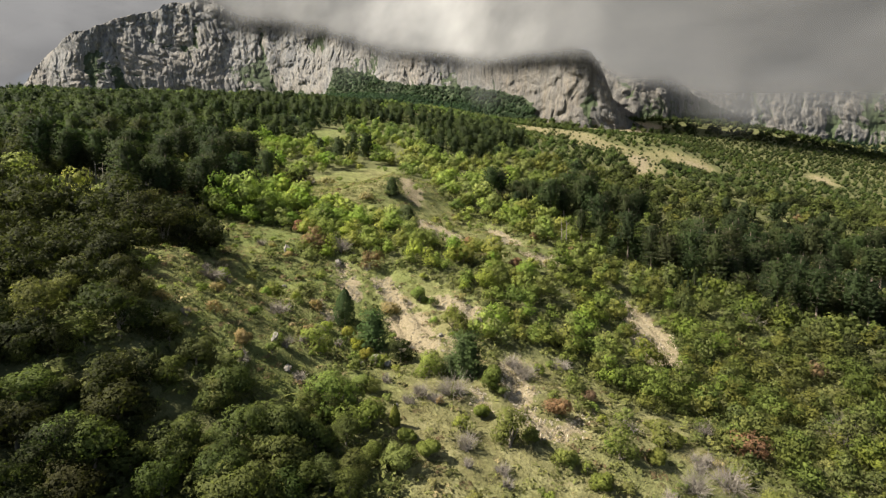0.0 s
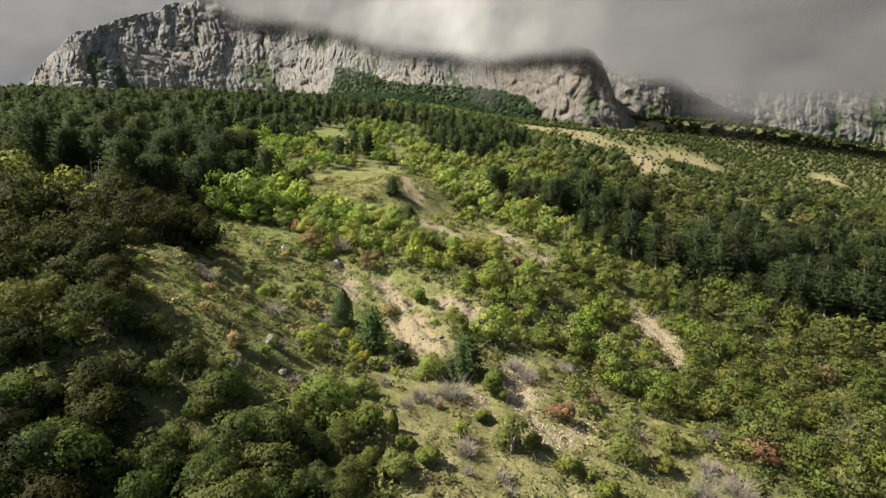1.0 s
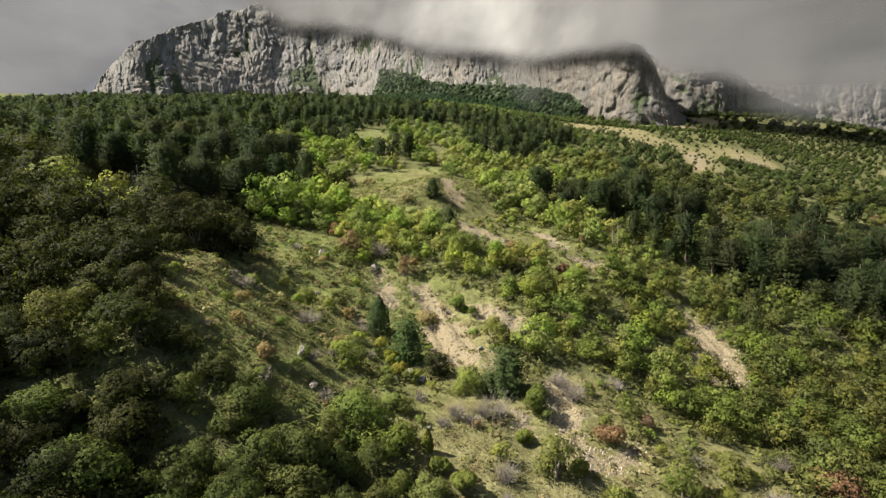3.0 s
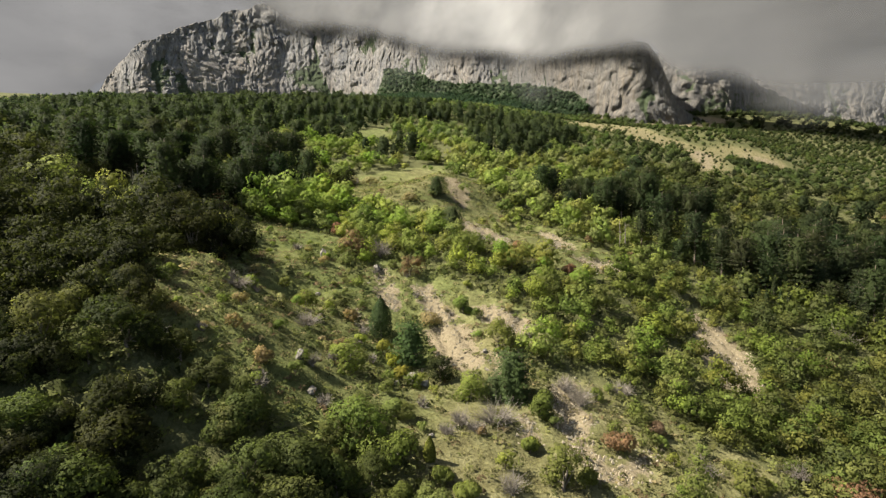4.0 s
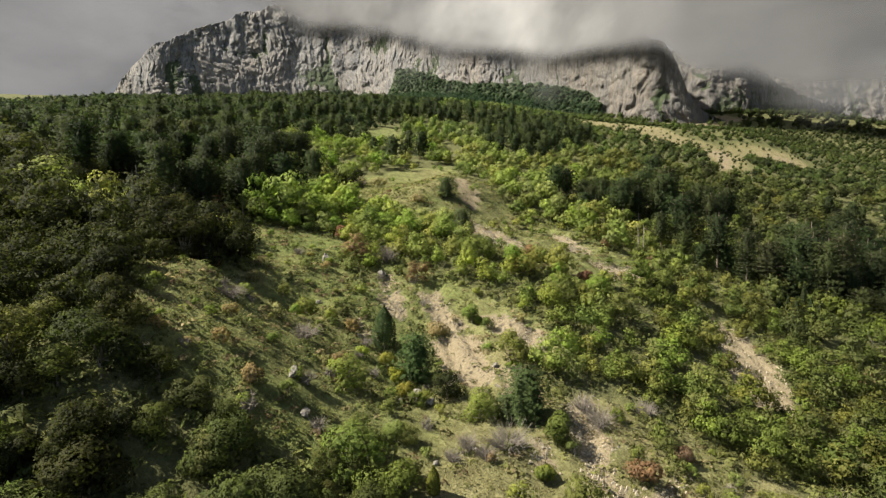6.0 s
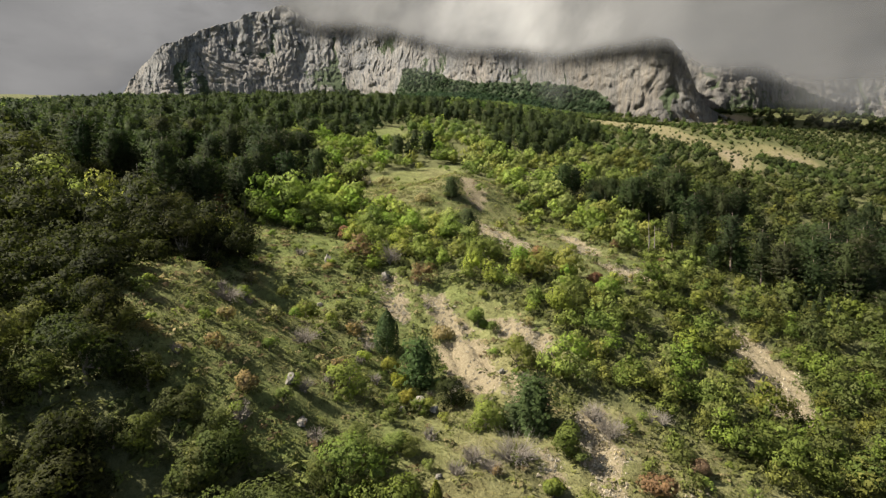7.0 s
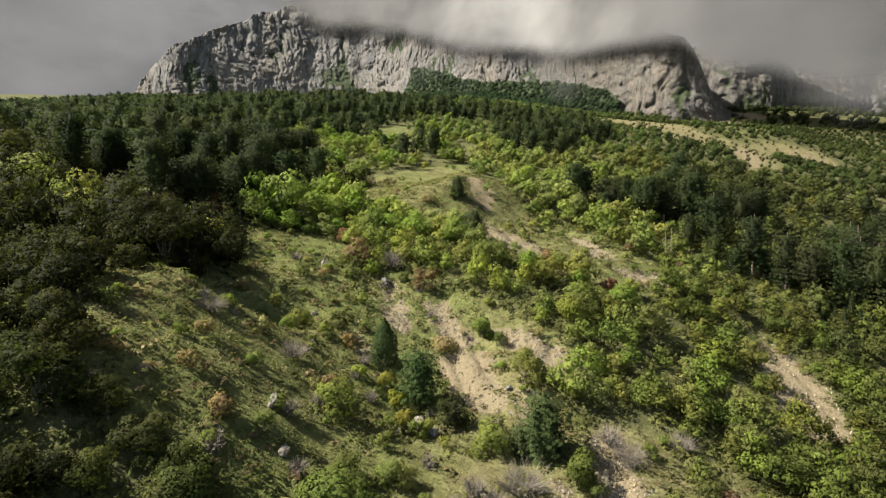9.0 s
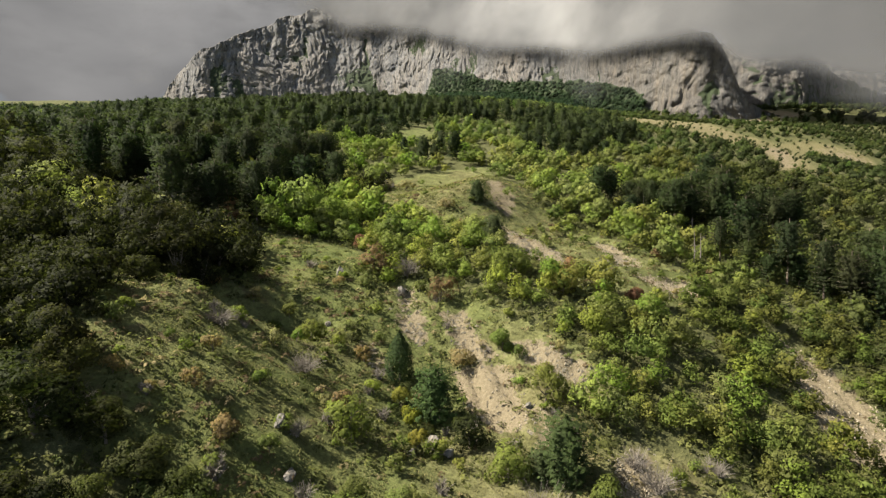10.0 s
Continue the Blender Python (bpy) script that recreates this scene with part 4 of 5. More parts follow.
def woods_mesh(name, templates, x, y, sizes, tints, gen, mat, label):
    """Joined trees that nobody could count."""
    vs, fs, cs, ns, rs, k = [], [], [], [], [], 0
    z = land(x, y)
    which = gen.integers(len(templates), size=len(x))
    turn = gen.uniform(0, 2 * np.pi, len(x))
    for t, (v0, f0, n0, r0) in enumerate(templates):
        sel = np.where(which == t)[0]
        if not len(sel):
            continue
        c, s = np.cos(turn[sel])[:, None], np.sin(turn[sel])[:, None]
        sc = sizes[sel][:, None]
        px = (v0[None, :, 0] * c - v0[None, :, 1] * s) * sc + x[sel][:, None]
        py = (v0[None, :, 0] * s + v0[None, :, 1] * c) * sc + y[sel][:, None]
        pz = v0[None, :, 2] * sc * gen.uniform(0.85, 1.15, (len(sel), 1)) + z[sel][:, None]
        vs.append(np.stack([px, py, pz], -1).reshape(-1, 3))
        fs.append((f0[None] + (np.arange(len(sel)) * len(v0))[:, None, None] + k).reshape(-1, f0.shape[1]))
        cs.append(np.repeat(tints[sel], len(v0), 0))
        ns.append(np.stack([n0[None, :, 0] * c - n0[None, :, 1] * s, n0[None, :, 0] * s + n0[None, :, 1] * c, n0[None, :, 2] + 0 * s], -1).reshape(-1, 3))
        rs.append(np.tile(r0, len(sel)))
        k += len(sel) * len(v0)
    me = quick_mesh(name, np.concatenate(vs), np.concatenate(fs), mat, False, tint=np.concatenate(cs), swell=np.concatenate(ns), ragged=np.concatenate(rs))
    return tagged(new(name, me), label, "woodland", kind="stuff")


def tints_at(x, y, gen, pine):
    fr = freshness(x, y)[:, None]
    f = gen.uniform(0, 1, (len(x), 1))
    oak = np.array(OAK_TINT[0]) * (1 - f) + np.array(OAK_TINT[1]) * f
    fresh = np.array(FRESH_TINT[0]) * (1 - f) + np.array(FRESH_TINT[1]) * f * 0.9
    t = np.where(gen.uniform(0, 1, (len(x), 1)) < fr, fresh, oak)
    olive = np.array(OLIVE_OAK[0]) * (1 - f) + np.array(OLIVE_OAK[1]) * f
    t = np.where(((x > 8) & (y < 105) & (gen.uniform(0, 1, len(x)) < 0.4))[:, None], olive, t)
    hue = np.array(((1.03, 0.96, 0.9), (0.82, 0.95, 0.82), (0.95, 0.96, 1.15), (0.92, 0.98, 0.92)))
    # brightens the sunny middle and dims the right, put into the leaf tints
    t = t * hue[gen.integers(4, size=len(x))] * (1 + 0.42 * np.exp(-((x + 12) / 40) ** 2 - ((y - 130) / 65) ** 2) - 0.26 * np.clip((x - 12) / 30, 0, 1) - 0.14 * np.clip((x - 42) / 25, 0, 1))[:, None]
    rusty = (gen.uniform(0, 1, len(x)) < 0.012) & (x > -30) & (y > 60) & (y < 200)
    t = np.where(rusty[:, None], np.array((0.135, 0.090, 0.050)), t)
    # woods on the left: much of their shade is in the tint
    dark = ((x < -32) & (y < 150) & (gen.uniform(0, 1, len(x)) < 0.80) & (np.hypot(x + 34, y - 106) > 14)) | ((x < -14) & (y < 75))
    dimmed = np.array(SHADED_OAK[0]) * (1 - f) + np.array(SHADED_OAK[1]) * f
    t = np.where(dark[:, None], dimmed, t)
    # the right edge is dimmed by tint too, less strongly
    dimmed = (np.array(SHADED_OAK[0]) * (1 - f) + np.array(OAK_TINT[0]) * f) * 1.1
    t = np.where(((x > 62) & (y < 300) & (gen.uniform(0, 1, len(x)) < 0.7))[:, None], dimmed, t)
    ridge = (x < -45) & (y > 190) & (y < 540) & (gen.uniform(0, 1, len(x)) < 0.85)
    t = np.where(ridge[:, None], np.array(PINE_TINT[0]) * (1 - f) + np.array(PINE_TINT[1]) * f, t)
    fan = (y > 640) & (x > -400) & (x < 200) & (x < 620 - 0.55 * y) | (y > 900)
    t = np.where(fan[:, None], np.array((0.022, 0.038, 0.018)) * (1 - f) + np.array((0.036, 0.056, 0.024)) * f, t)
    # the far right hill's dimmer light, also carried by the tints
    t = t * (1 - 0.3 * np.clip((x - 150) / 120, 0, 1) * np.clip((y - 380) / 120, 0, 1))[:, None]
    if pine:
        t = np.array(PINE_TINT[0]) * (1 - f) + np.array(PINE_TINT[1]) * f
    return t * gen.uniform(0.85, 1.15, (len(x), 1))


def plant_hillside():
    g = np.random.default_rng(101)
    # oak scrub, single trees near the path and joined woods beyond
    x, y = scatter(g, -135, 105, 24, 128, 2.45)
    dens = (0.97 - 0.97 * openness(x, y)) * np.where((x < -14) & (y > 66), 0.92, 1.0)
    gap = fbm(x / 11, y / 11, 0, 3, 61)
    dens = np.where((x < -9) | (y < 34), dens, dens * np.clip(2.25 - 2.4 * gap, 0.32, 1.0))
    pn = pineness(x, y)
    keep = (g.uniform(0, 1, len(x)) < dens) & (g.uniform(0, 1, len(x)) > pn * 0.85)
    x, y = x[keep], y[keep]
    order = np.argsort(np.hypot(x * 0.9, y))
    x, y = x[order], y[order]
    single = np.arange(len(x)) < 290
    fr = freshness(x, y)
    for px, py, pf in zip(x[single], y[single], fr[single]):
        s = g.uniform(0.6, 0.95) if -47 < px < -30 and 48 < py < 67 else 0.95 + 0.7 * g.uniform() ** 2 if px < -33 or (px < -10 and py < 45) else g.uniform(0.55, 1.0)
        # left-hand crowns mostly take the tints with shade in them
        tone = FRESH_TINT if g.uniform() < pf * (0.5 if px > 14 else 1.0) and px > -14 and not (px < -6 and py < 50) else (SHADED_OAK if px < (-23 if py < 52 else -14) and g.uniform() < 0.84 else MID_OAK if px < -14 or (px < -6 and py < 50) else OLIVE_OAK if px > 8 and g.uniform() < 0.4 else OAK_TINT)
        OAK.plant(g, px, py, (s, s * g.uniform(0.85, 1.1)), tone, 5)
    mid = [oak_arrays(np.random.default_rng(200 + k), 4.4, 4.7, 110, 0.40, 6, 3, 5, 0.52)[1] for k in range(6)]
    x2, y2 = x[~single], y[~single]
    x3, y3 = scatter(g, -150, 225, 128, 215, 3.6)
    d3 = (0.95 - 0.9 * openness(x3, y3)) * np.clip(2.1 - 1.9 * fbm(x3 / 16, y3 / 16, 0, 3, 62), 0.55, 1)
    k3 = (g.uniform(0, 1, len(x3)) < d3) & (g.uniform(0, 1, len(x3)) > pineness(x3, y3) * 0.8)
    x0, y0 = g.uniform(-60, 60, 420), g.uniform(-45, 25, 420)
    xm, ym = np.concatenate([x2, x3[k3], x0]), np.concatenate([y2, y3[k3], y0])
    fine = [oak_arrays(np.random.default_rng(220 + k), 4.2, 4.4, 400, 0.20, 7, 3, 5, 0.50)[1] for k in range(7)]
    sm = g.uniform(0.5, 1.08, len(xm)) * np.where((xm < -30) & (ym < 128), 1.1 + 0.9 * g.uniform(0, 1, len(xm)) ** 3, 1.0) * np.where(openness(xm, ym) > 0.4, 0.58, 1.0) * np.where(ym > 128, 1.22, 1.0)
    sm = np.where((xm > -47) & (xm < -30) & (ym > 48) & (ym < 67), np.minimum(sm, 0.95), sm)
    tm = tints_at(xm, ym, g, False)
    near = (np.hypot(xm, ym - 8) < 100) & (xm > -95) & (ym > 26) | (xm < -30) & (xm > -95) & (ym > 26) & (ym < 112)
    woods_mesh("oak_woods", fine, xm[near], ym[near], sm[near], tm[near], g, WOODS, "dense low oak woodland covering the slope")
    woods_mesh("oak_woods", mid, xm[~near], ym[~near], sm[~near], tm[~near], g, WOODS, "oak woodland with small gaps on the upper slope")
    # pines
    xp, yp = scatter(g, -75, 165, 84, 165, 3.6)
    kp = (pineness(xp, yp) > g.uniform(0.2, 0.9, len(xp))) & (g.uniform(0, 1, len(xp)) < 0.9 - 0.8 * openness(xp, yp))
    xp, yp = xp[kp], yp[kp]
    order = np.argsort(np.hypot(xp, yp))
    xp, yp = xp[order], yp[order]
    single = np.arange(len(xp)) < 290
    for px, py in zip(xp[single], yp[single]):
        s = g.uniform(0.72, 1.12)
        PINE.plant(g, px, py, (s, s * g.uniform(0.9, 1.1)), None, 2)
    pines = []
    for k in range(4):
        t, c = pine_arrays(np.random.default_rng(240 + k), 8.2, 5.6, 8, 6, 0.52, 0.12, 1)
        pines.append(c)
    x4, y4 = scatter(g, -330, 140, 165, 360, 4.8)
    k4 = (pineness(x4, y4) > g.uniform(0.1, 0.8, len(x4))) & (g.uniform(0, 1, len(x4)) < 0.85 - 0.8 * openness(x4, y4))
    k4 &= ~((y4 < 165) & (x4 > -75))
    x5, y5 = scatter(g, -260, -75, 84, 165, 4.4)
    k5 = pineness(x5, y5) > g.uniform(0.1, 0.8, len(x5))
    xq, yq = np.concatenate([xp[~single], x4[k4], x5[k5]]), np.concatenate([yp[~single], y4[k4], y5[k5]])
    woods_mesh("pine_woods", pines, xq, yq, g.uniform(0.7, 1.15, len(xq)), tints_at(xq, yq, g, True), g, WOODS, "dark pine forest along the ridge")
    # far woods
    far = []
    for k in range(5):
        gg = np.random.default_rng(260 + k)
        d = gg.normal(size=(13, 3))
        d[:, 2] = np.abs(d[:, 2])
        d /= np.linalg.norm(d, axis=1)[:, None]
        far.append(join([sprays(d * gg.uniform(0.75, 1.15, (13, 1)) * (2.1, 2.1, 2.2) + (0, 0, 1.4), d + gg.normal(size=(13, 3)) * 0.5, gg.uniform(0.65, 1.25, 13), gg), blob(np.array((0, 0, 1.5)), np.array((1.6, 1.6, 1.5)), gg, 3, 6)]))
    x6, y6 = scatter(g, -330, 520, 215, 560, 4.3)
    k6 = g.uniform(0, 1, len(x6)) < (0.96 - 0.93 * openness(x6, y6)) * np.clip(2.4 - 2.0 * fbm(x6 / 40, y6 / 40, 0, 3, 63), 0.75, 1)
    k6 &= ~((pineness(x6, y6) > 0.5) & (y6 < 360) & (g.uniform(0, 1, len(x6)) < 0.6))
    x7, y7 = scatter(g, -700, 1200, 560, 1300, 10.5)
    k7 = ((x7 > 80) | ((x7 > -700) & (x7 < -100) & (y7 < 1080)) | (x7 < -360)) & (g.uniform(0, 1, len(x7)) < 1 - 0.9 * openness(x7, y7)) & ~((x7 > -330) & (x7 < 200) & (y7 > 670) & (y7 < 1080))
    x7, y7 = x7[k7], y7[k7]
    x8, y8 = scatter(g, 105, 230, 95, 130, 5.0)
    x9, y9 = scatter(g, -330, 200, 670, 900, 7.5)
    xa, ya = scatter(g, -340, 60, 890, 1080, 5.2)
    x9, y9 = np.concatenate([x9, xa]), np.concatenate([y9, ya])
    x8, y8 = np.concatenate([x8, x9]), np.concatenate([y8, y9])
    xf, yf = np.concatenate([x6[k6], x7, x8]), np.concatenate([y6[k6], y7, y8])
    sf = np.concatenate([g.uniform(0.5, 1.15, k6.sum()) * np.where(x6[k6] > 15, 0.85, 1.0) * np.where(openness(x6, y6)[k6] > 0.3, 0.5, 1.0), g.uniform(1.1, 2.0, len(x7)), g.uniform(1.2, 2.1, len(x8))])
    # the cool factor puts distance haze into the tints
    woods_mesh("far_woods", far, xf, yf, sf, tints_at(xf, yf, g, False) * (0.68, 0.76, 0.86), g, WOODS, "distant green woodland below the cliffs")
    # bushes and small trees on the ramps and ledges of the cliffs
    for P, green, sward in ROCK_FACES[:3]:
        k = np.where(sward + green * (0.6 if P[0, 0] < -500 else 0.1) > g.uniform(0.8, 2.8, len(green)))[0]
        k = g.permutation(k)[:2600]
        q = P[k] + g.uniform(-3, 3, (len(k), 3)) * (1, 1, 0.2)
        vs, fs, ts, ns, rs, count = [], [], [], [], [], 0
        for v0, f0, n0, r0 in far[:2]:
            part_of = q[len(vs)::2]
            sc = g.uniform(0.7, 1.9, (len(part_of), 1, 1))
            vs.append((v0[None] * sc + part_of[:, None] - (0, 0, 2.0)).reshape(-1, 3))
            fs.append((f0[None] + (np.arange(len(part_of)) * len(v0))[:, None, None] + count).reshape(-1, f0.shape[1]))
            ts.append(np.repeat(np.array((0.026, 0.042, 0.020)) * g.uniform(0.7, 1.7, (len(part_of), 1)), len(v0), 0))
            ns.append(np.tile(n0, (len(part_of), 1)))
            rs.append(np.tile(r0, len(part_of)))
            count += len(part_of) * len(v0)
        me = quick_mesh("cliff_bushes", np.concatenate(vs), np.concatenate(fs), WOODS, False, tint=np.concatenate(ts), swell=np.concatenate(ns), ragged=np.concatenate(rs))
        tagged(new("cliff_bushes", me), "dark green bushes growing on ledges of the rock", "bushes", kind="stuff")
    # shrubs in the clearings
    xs, ys = scatter(g, -45, 40, 38, 170, 2.4)
    ks = (openness(xs, ys) > 0.5) & (g.uniform(0, 1, len(xs)) < np.where(ys > 88, 0.05, 0.19) * np.clip(2.6 - 3 * stoniness(xs, ys), 0.35, 2))
    xs, ys = xs[ks], ys[ks]
    order = g.permutation(len(xs))[:295]
    for px, py in zip(xs[order], ys[order]):
        s = g.uniform(0.45, 1.15)
        tone = g.choice(6)
        SHRUB.plant(g, px, py, (s, s), (STRAW_TINT if tone == 0 else FRESH_TINT if tone < 3 else OAK_TINT), 4)


plant_hillside()


# ---- single plants, stones and dead wood ----
def oak_of(seed, tall, wide, name, label, leaves=900):
    g = np.random.default_rng(seed)
    t, c = oak_arrays(g, tall, wide, leaves, 0.155, 8)
    return make_tree(name, t, c, BARK, LEAF, label, "tree" if tall > 3 else "shrub", "")


def put(ob, x, y, colour, gen, turn=None, sink=0.0):
    ob.matrix_basis = stand(x, y, gen.uniform(0, 360) if turn is None else turn, (1, 1), sink=sink)
    tint = tint_of(gen, *colour)
    for o in (ob, *ob.children_recursive):
        o.color = (*tint, 1)
    return ob


JUNIPERS = [(-13.4, 71.2, 3.4, 5.1), (-4.5, 48.4, 1.1, 2.1)]
YOUNG_PINES = [(-11.8, 122.5, 3.4, 4.2), (-8.9, 67.0, 3.8, 5.3), (2.8, 60.4, 4.1, 5.6), (-6.8, 104, 3.8, 4.5), (1.1, 60.8, 1.8, 2.3)]
BRIGHT = [(-1.6, 59.7, 4.1, 3.4), (6.6, 49.5, 3.9, 5.6), (5.3, 57.6, 2.9, 3.5), (-23.7, 72.4, 4.2, 3.1), (-13.8, 57.9, 4.0, 3.9), (-10.1, 47.7, 5.2, 5.3), (-7.4, 46.6, 4.5, 4.2), (-3.3, 90.6, 5.8, 5.4), (3.4, 87.8, 5.7, 5.4), (17.7, 50.8, 3.9, 5.6), (1.4, 69.2, 4.2, 4.6), (-3.4, 77.5, 3.0, 2.6), (8.7, 50.6, 1.9, 1.7), (4.0, 53.3, 1.9, 1.8), (11.9, 48.8, 2.6, 2.2), (14.6, 46.6, 2.2, 2.0), (-3.2, 47, 1.9, 1.7), (-1.4, 45.6, 2.2, 2.0), (24.2, 55.2, 3.4, 3.4), (21.5, 51.5, 2.2, 2.0)]
# the bush at (-5.2, 63.6) also stands in for the young pine's shadow
DARK = [(-28.8, 47.4, 3.4, 4.2), (-36.5, 76.0, 4.6, 5.4), (-34.0, 77.0, 4.0, 4.4), (-36.4, 68.6, 5.2, 8.4), (-37.4, 70.6, 5.4, 8.8), (-36.6, 72.4, 5.0, 8.0), (-39.4, 68.2, 5.4, 9.0), (-39.6, 71.6, 5.6, 9.2), (-41.6, 69.8, 5.4, 9.0), (-34.9, 70.4, 3.6, 6.0), (-35.4, 66.9, 4.6, 7.4), (-38.6, 73.6, 4.8, 7.2), (-34.5, 61.5, 3.0, 2.6), (-35.0, 57, 3.2, 3.0), (-5.2, 63.6, 3.4, 3.2), (-33, 52.0, 4.0, 3.6)]
RUST = [(-11.7, 84.6, 4.2, 4.0), (-25.5, 95.6, 3.2, 3.2), (12.2, 55.2, 3.1, 2.4), (16.7, 59.7, 2.1, 1.8), (32.6, 54.2, 4.4, 3.5), (4.7, 95.5, 3.1, 2.7), (12.7, 90, 2.5, 2.2), (-48.1, 97, 4.4, 4.4)]
STRAW = [(-7.7, 75.5, 2.8, 2.0), (-19.2, 49.8, 1.8, 1.6), (-35.8, 142.4, 3.5, 2.2), (-31.1, 142, 5.4, 2.8), (-17, 118, 4.0, 1.6)]
YELLOW = [(-12.4, 67.6, 2.0, 1.6), (-10.7, 65.6, 2.1, 1.7), (-9.1, 60.8, 1.7, 2.7), (-55.2, 107, 2.6, 2.1)]
GREY = [(1.0, 55.5, 4.7, 2.2), (-20, 62.7, 3.4, 2.0), (-17.1, 89, 4.1, 3.0), (-26.5, 45.7, 3.2, 2.0), (2.2, 47.7, 2.3, 2.1), (9.8, 61.7, 3.2, 2.4), (-27, 61.3, 3.6, 1.5), (-2.3, 54, 2.5, 1.6), (27.9, 49.8, 4.7, 2.6), (-24.8, 103.4, 5.8, 2.6), (46.9, 59.4, 6.0, 4.0), (23.8, 48.2, 3.8, 2.5), (5.4, 46, 1.8, 1.3), (-0.8, 53.5, 2.0, 1.4), (-3.4, 52.4, 1.6, 1.3), (14.9, 65, 2.6, 2.1), (8.4, 63.8, 2.4, 1.8), (53.6, 90.9, 4.2, 3.0), (29.5, 58.5, 2.6, 2.0), (20.5, 55.5, 1.8, 1.4), (26.5, 53, 2.4, 1.6)]
BOULDERS = [(-17.3, 53.5, 1.2, 1.2), (-15.2, 51, 1.1, 0.7), (-16.4, 61.4, 0.8, 0.6), (-25.2, 85, 1.2, 1.6), (-22.9, 75.3, 0.8, 0.7), (-36.3, 144.4, 4.2, 2.4), (-7.9, 62.8, 1.7, 1.4), (-6.6, 61.4, 1.1, 0.9), (-9.4, 60.5, 0.9, 0.6), (-17, 85.3, 1.4, 1.0), (-0.3, 68.9, 0.8, 0.6), (23.3, 48.7, 0.9, 0.6), (-4.7, 51.5, 0.7, 0.5)]
SNAGS = [(-63.9, 98.1, 5.8), (-65.2, 102.2, 5.2), (-63.5, 101.4, 5.6), (-64.2, 104.5, 5.5), (-62.4, 103.6, 5.2), (-62.4, 105.5, 5.8), (-60.7, 104.7, 4.4), (-66.8, 100.6, 3.9), (46.3, 130, 7.5), (24.8, 110.9, 6.5), (26.4, 113, 6.0), (24, 142.4, 5.0), (22.1, 140, 5.5)]
SAPLINGS = [(44.9, 101.3, 3.4), (45.7, 100.3, 3.8), (46.4, 99.3, 4.3), (49.6, 103.4, 5.0), (50.2, 102.2, 3.4), (50.9, 101.1, 3.9), (54.7, 106.2, 4.6), (55.2, 104.7, 5.1), (55.8, 103.4, 3.6), (60.7, 108.3, 4.4), (61.1, 107.6, 4.8), (61.4, 106.8, 5.3)]


def boulder_mesh(gen, wide, tall):
    """A broken, angular lump: a sphere cut by random planes and roughened."""
    bm = bmesh.new()
    bmesh.ops.create_icosphere(bm, subdivisions=3, radius=0.62)
    planes = [(Vector(unit_rows(gen.normal(size=(1, 3)))[0]), gen.uniform(0.28, 0.52)) for _ in range(12)]
    for vert in bm.verts:
        for n, d in planes:
            over = vert.co.dot(n) - d
            if over > 0:
                vert.co -= n * over
        q = vert.co * 5.0
        vert.co *= 0.92 + 0.2 * noise.noise(q)
        vert.co = Vector((vert.co.x * wide, vert.co.y * wide * 0.85, (vert.co.z + 0.26) * tall))
    me = bpy.data.meshes.new("boulder")
    bm.to_mesh(me)
    bm.free()
    me.materials.append(BOULDER)
    return me


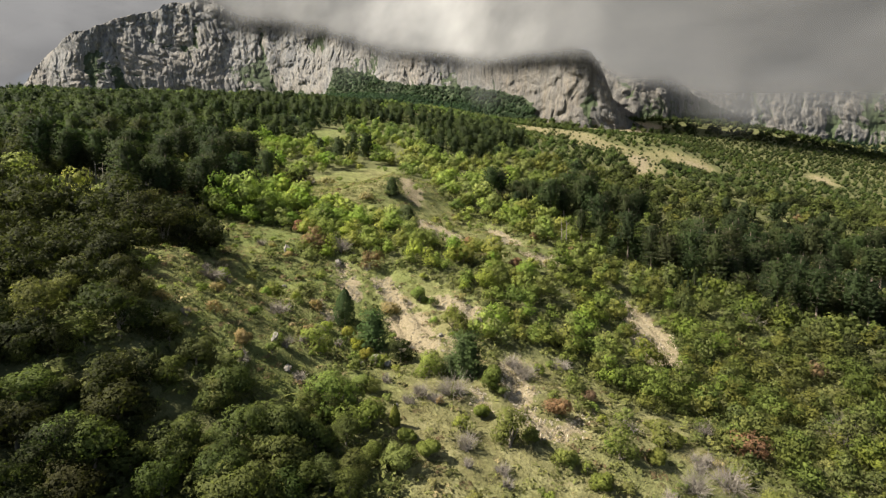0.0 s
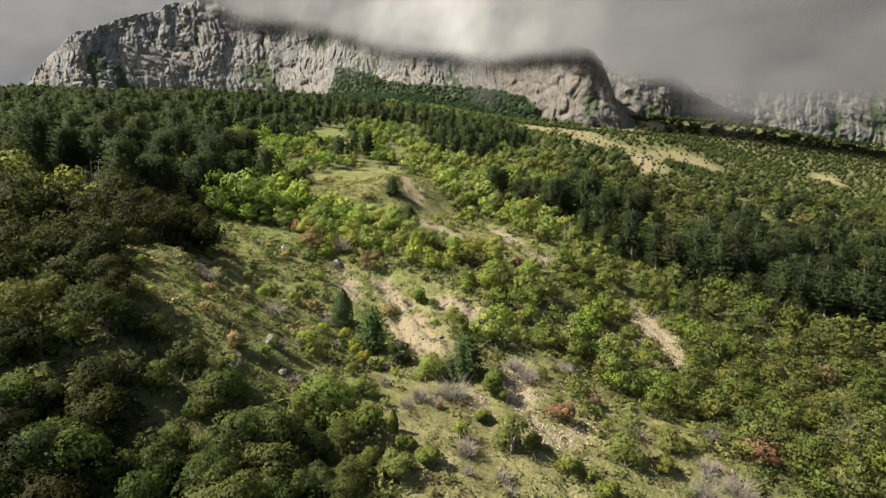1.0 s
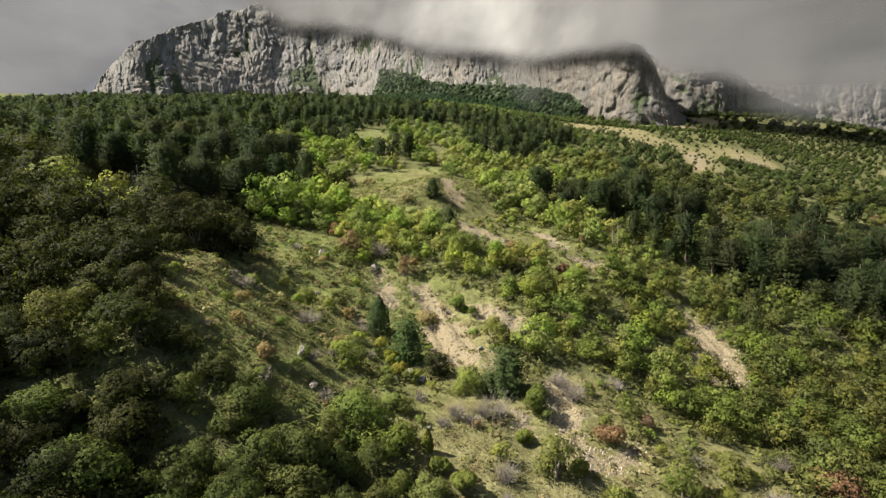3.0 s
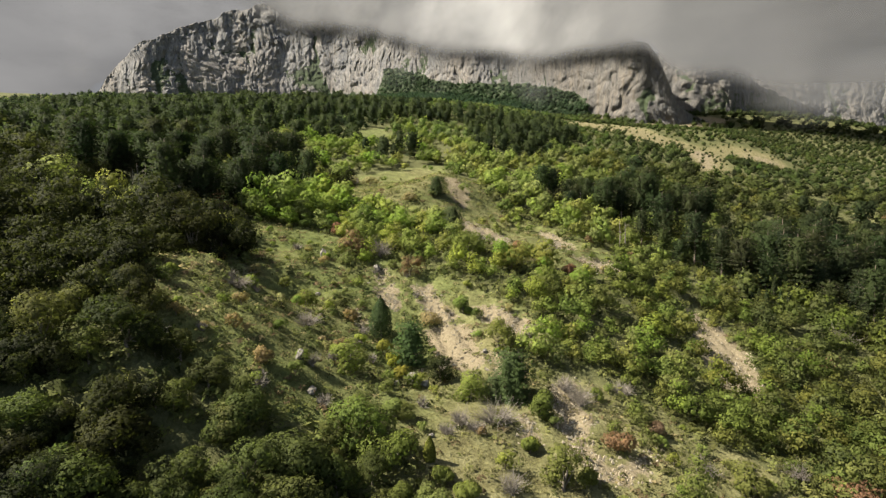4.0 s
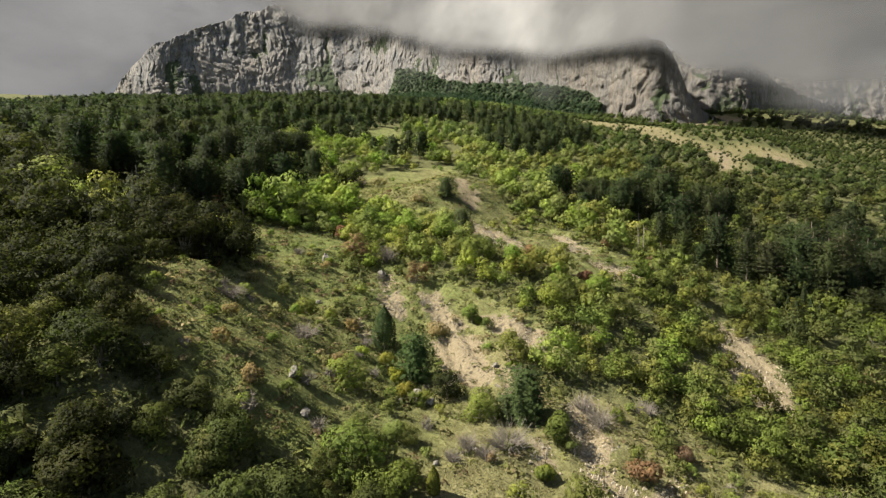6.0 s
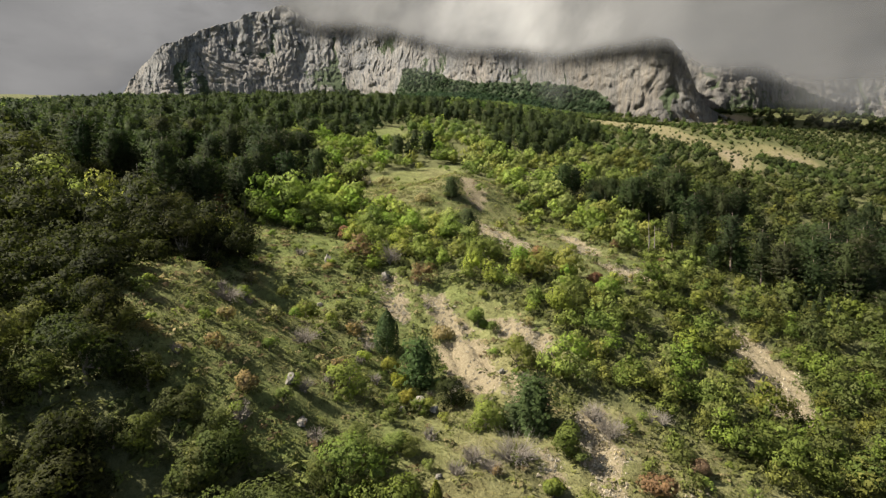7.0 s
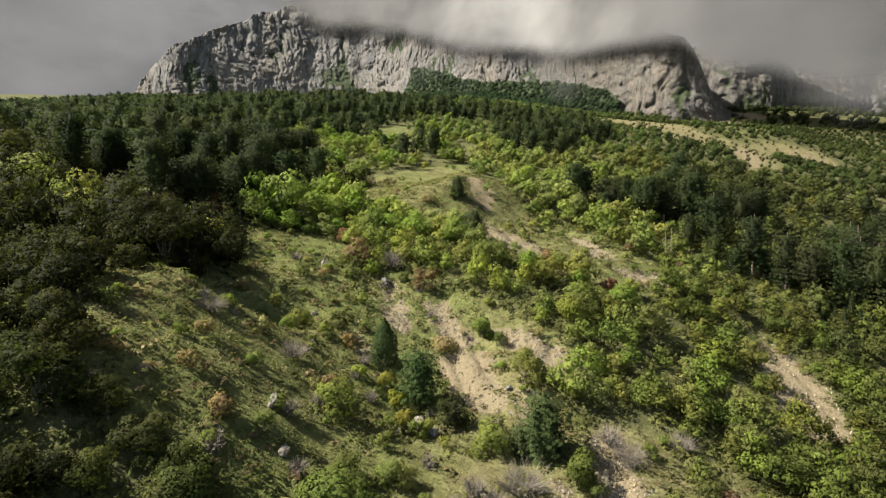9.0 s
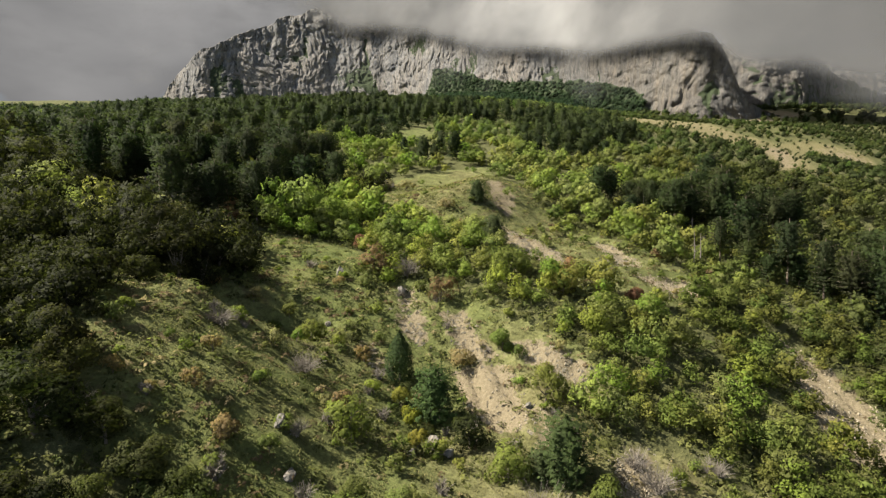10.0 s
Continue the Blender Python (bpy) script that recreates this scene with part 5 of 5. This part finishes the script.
def single_things():
    g = np.random.default_rng(303)
    for k, (x, y, w, h) in enumerate(JUNIPERS):
        t, c = column_arrays(np.random.default_rng(400 + k), h, w, int(900 + 420 * w), 0.135)
        ob = make_tree("juniper", t, c, BARK, LEAF, "dense dark green egg-shaped juniper on a grassy slope" if k != 1 else "small yellow-green upright juniper in dry grass", "juniper", "")
        put(ob, x, y, ((0.028, 0.050, 0.016), (0.034, 0.058, 0.018)) if k != 1 else ((0.09, 0.11, 0.02), (0.1, 0.12, 0.02)), g)
    for k, (x, y, w, h) in enumerate(YOUNG_PINES):
        t, c = pine_arrays(np.random.default_rng(420 + k), h, w * 1.1, 11, 8, 0.22, 0.06, 5)
        c = join([c, column_arrays(np.random.default_rng(425 + k), h * 0.97, w * 0.86, int(420 * w), 0.17)[1]])
        ob = make_tree("pine_tree", t, c, PINE_BARK, LEAF, "young dark green pine standing beside the bare scree", "tree", "")
        put(ob, x, y, ((0.046, 0.066, 0.024), (0.056, 0.076, 0.028)), g)
    for k, (x, y, w, h) in enumerate(BRIGHT):
        put(oak_of(440 + k, h, w, "oak_tree", "bright green leafy oak beside open grass", 1100), x, y, ((0.094, 0.112, 0.026), (0.136, 0.148, 0.034)), g, sink=0.14 * h)
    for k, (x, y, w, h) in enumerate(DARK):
        put(oak_of(430 + k, h, w, "oak_tree", "dark green oak on the crest of a grassy bank", 1100), x, y, SHADED_OAK, g, sink=0.07 * h)
    for k, (x, y, w, h) in enumerate(RUST):
        put(oak_of(460 + k, h, w, "smoke_bush", "rusty red leafed bush on the slope", 700), x, y, RUST_TINT, g, sink=0.12 * h)
    for k, (x, y, w, h) in enumerate(STRAW):
        put(oak_of(480 + k, h, w, "dry_bush", "straw-coloured dry bush in the grass", 500), x, y, STRAW_TINT, g)
    for k, (x, y, w, h) in enumerate(YELLOW):
        put(oak_of(490 + k, h, w, "broom_bush", "yellow flowering broom bush below the scree", 500), x, y, YELLOW_TINT, g)
    for k, (x, y, w, h) in enumerate(GREY):
        me = quick_mesh("dry_shrub", *twig_arrays(np.random.default_rng(500 + k), h, w, int(26 + 9 * w)), DRY_WOOD, False)
        ob = tagged(new("dry_shrub", me), "leafless grey shrub of forking twigs", "shrub", "bare shrubs")
        ob.matrix_basis = stand(x, y, g.uniform(0, 360), (1, 1))
    small = [quick_mesh("dry_shrub", *twig_arrays(np.random.default_rng(600 + k), 0.9, 1.2, 22), DRY_WOOD, False) for k in range(4)]
    xs, ys = scatter(g, -30, 32, 42, 92, 2.6)
    ks = (openness(xs, ys) > 0.85) & (stoniness(xs, ys) < 0.6) & (g.uniform(0, 1, len(xs)) < 0.16)
    for x, y in zip(xs[ks][:60], ys[ks][:60]):
        ob = tagged(new("dry_shrub", small[int(g.integers(4))]), "small leafless grey shrub in dry grass", "shrub", "bare shrubs")
        q = g.uniform(0.7, 1.5)
        ob.matrix_basis = stand(x, y, g.uniform(0, 360), (q, q))
    for k, (x, y, w, h) in enumerate(BOULDERS):
        ob = tagged(new("boulder", boulder_mesh(np.random.default_rng(520 + k), w, h)), "pale weathered limestone boulder lying in the grass", "rock", "boulders")
        ob.matrix_basis = stand(x, y, g.uniform(0, 360), (1, 1), (g.uniform(-12, 12), g.uniform(-12, 12)))
    for k, (x, y, h) in enumerate(SNAGS):
        gg = np.random.default_rng(540 + k)
        limbs = [tube([(0, 0, -0.4), (gg.uniform(-0.2, 0.2), 0, h * 0.5), (gg.uniform(-0.3, 0.3), 0, h)], [0.13, 0.10, 0.03], 6)]
        for _ in range(7):
            z, a = h * gg.uniform(0.3, 0.9), gg.uniform(0, 6.28)
            limbs.append(tube([(0, 0, z), (np.cos(a) * 0.8, np.sin(a) * 0.8, z + gg.uniform(-0.1, 0.4))], [0.04, 0.01], 3))
        ob = tagged(new("dead_tree", quick_mesh("dead_tree", *join(limbs), DRY_WOOD, True)), "bare grey trunk of a dead pine", "tree", "dead pines")
        ob.matrix_basis = stand(x, y, g.uniform(0, 360), (1, 1), (g.uniform(-4, 4), g.uniform(-4, 4)))
    for k, (x, y, h) in enumerate(SAPLINGS):
        t, c = column_arrays(np.random.default_rng(560 + k), h, 1.2, 420, 0.13)
        put(make_tree("cypress", t, c, BARK, LEAF, "slender dark green columnar conifer", "tree", "row of columnar conifers"), x, y, PINE_TINT, g)


single_things()


# ---- grass, herbs and stones ----
def ground_cover():
    g = np.random.default_rng(707)
    # tufts of grass on the open slopes
    x, y = g.uniform(-45, 45, 150000), 36 + 125 * g.uniform(0, 1, 150000) ** 1.5
    k = in_view(x, y) & (g.uniform(0, 1, len(x)) < openness(x, y) * np.clip(1.15 - stoniness(x, y) * 1.1, 0.05, 1))
    x, y = x[k][:30000], y[k][:30000]
    z = land(x, y)
    base = np.stack([x, y, z], -1)
    vs = []
    for _ in range(3):
        a = g.uniform(0, 6.28, len(x))
        h = g.uniform(0.06, 0.17, len(x))
        d = np.stack([np.cos(a), np.sin(a), 0 * a], -1)
        side = np.stack([-np.sin(a), np.cos(a), 0 * a], -1) * 0.055
        vs.append(np.stack([base - side, base + side, base + d * h[:, None] * 0.7 + np.stack([0 * h, 0 * h, h], -1)], 1))
    v = np.stack(vs, 1).reshape(-1, 3)
    f = np.arange(len(v)).reshape(-1, 3)
    mixf = (fbm(x / 5, y / 5, 0, 3, 15) * 0.7 + g.uniform(0, 0.5, len(x)))[:, None]
    tint = np.array((0.066, 0.086, 0.026)) * (1 - mixf) + np.array((0.165, 0.145, 0.070)) * mixf
    tint = tint * (1 - 0.6 * dryness(x, y)[:, None]) + np.array((0.160, 0.142, 0.072)) * 0.6 * dryness(x, y)[:, None]
    tagged(new("grass", quick_mesh("grass", v, f, WOODS, False, tint=np.repeat(tint, 9, 0), swell=np.tile((-0.15, -0.2, 1.0), (len(v), 1)), ragged=np.zeros(len(v)))), "short dry grass in tufts on the clearings", "grass", kind="stuff")
    # low herbs and heather-like scrub
    clump = []
    for q in range(5):
        gg = np.random.default_rng(720 + q)
        d = gg.normal(size=(13, 3))
        d[:, 2] = np.abs(d[:, 2]) + 0.2
        d /= np.linalg.norm(d, axis=1)[:, None]
        clump.append(sprays(d * (0.55, 0.55, 0.30), d + gg.normal(size=(13, 3)) * 0.4 + (0, 0, 0.3), gg.uniform(0.14, 0.27, 13), gg))
    x, y = scatter(g, -60, 70, 32, 150, 0.82)
    o = np.maximum(openness(x, y), 0.6)
    k = (o > 0.25) & (g.uniform(0, 1, len(x)) < (0.62 + 0.34 * (x < -9)) * np.clip(1.2 - 1.1 * stoniness(x, y), 0.08, 1) * np.clip(fbm(x / 6, y / 6, 0, 3, 19) * 3.2 - 0.7, 0.22, 1))
    x, y = x[k], y[k]
    f1 = g.uniform(0, 1, (len(x), 1))
    tint = np.array((0.052, 0.068, 0.019)) * (1 - f1) + np.array((0.120, 0.124, 0.040)) * f1
    tint = tint * (1 - 0.45 * dryness(x, y)[:, None]) + np.array((0.150, 0.138, 0.052)) * 0.45 * dryness(x, y)[:, None]
    tint = tint * g.choice((0.62, 1.0, 1.2), (len(x), 1))
    brown = g.uniform(0, 1, (len(x), 1)) < 0.22 * (fbm(x / 4, y / 4, 0, 3, 88) > 0.48)[:, None] + 0.04
    brown = brown & (openness(x, y) > 0.6)[:, None]
    tint = np.where(brown, np.array((0.105, 0.074, 0.042)), tint)
    straw = g.uniform(0, 1, (len(x), 1)) < 0.12
    straw = straw & (openness(x, y) > 0.6)[:, None]
    tint = np.where(straw, np.array((0.19, 0.155, 0.085)), tint)
    woods_mesh("low_scrub", clump, x, y, g.uniform(0.45, 1.35, len(x)) * np.where(openness(x, y) < 0.5, 1.9, 1.0), tint, g, WOODS, "low herbs and small scrub in the clearings")
    # loose stones on the scree
    x, y = g.uniform(-22, 40, 160000), g.uniform(50, 122, 160000)
    s = stoniness(x, y)
    for poly in (SLIDE, BARE, RED_CUT):
        s = np.where(inside(x, y, poly)[0], s * 0.3, s)
    k = g.uniform(0, 1, len(x)) < s * 0.8 - 0.12
    x, y = x[k][:9000], y[k][:9000]
    r = 0.06 + 0.27 * g.uniform(0, 1, len(x)) ** 3
    corner = np.array([(1, 0, 0), (-0.4, 0.9, 0), (-0.5, -0.8, 0), (0.1, 0.05, 0.9)])
    jig = g.uniform(0.6, 1.3, (len(x), 4, 3))
    v = corner[None] * jig * r[:, None, None] + np.stack([x, y, land(x, y) - 0.02], -1)[:, None]
    f = (np.array([(0, 1, 3), (1, 2, 3), (2, 0, 3)])[None] + (np.arange(len(x)) * 4)[:, None, None]).reshape(-1, 3)
    tagged(new("stones", quick_mesh("stones", v.reshape(-1, 3), f, STONE, False)), "loose pale stones scattered on the scree", "stones", kind="stuff")


ground_cover()
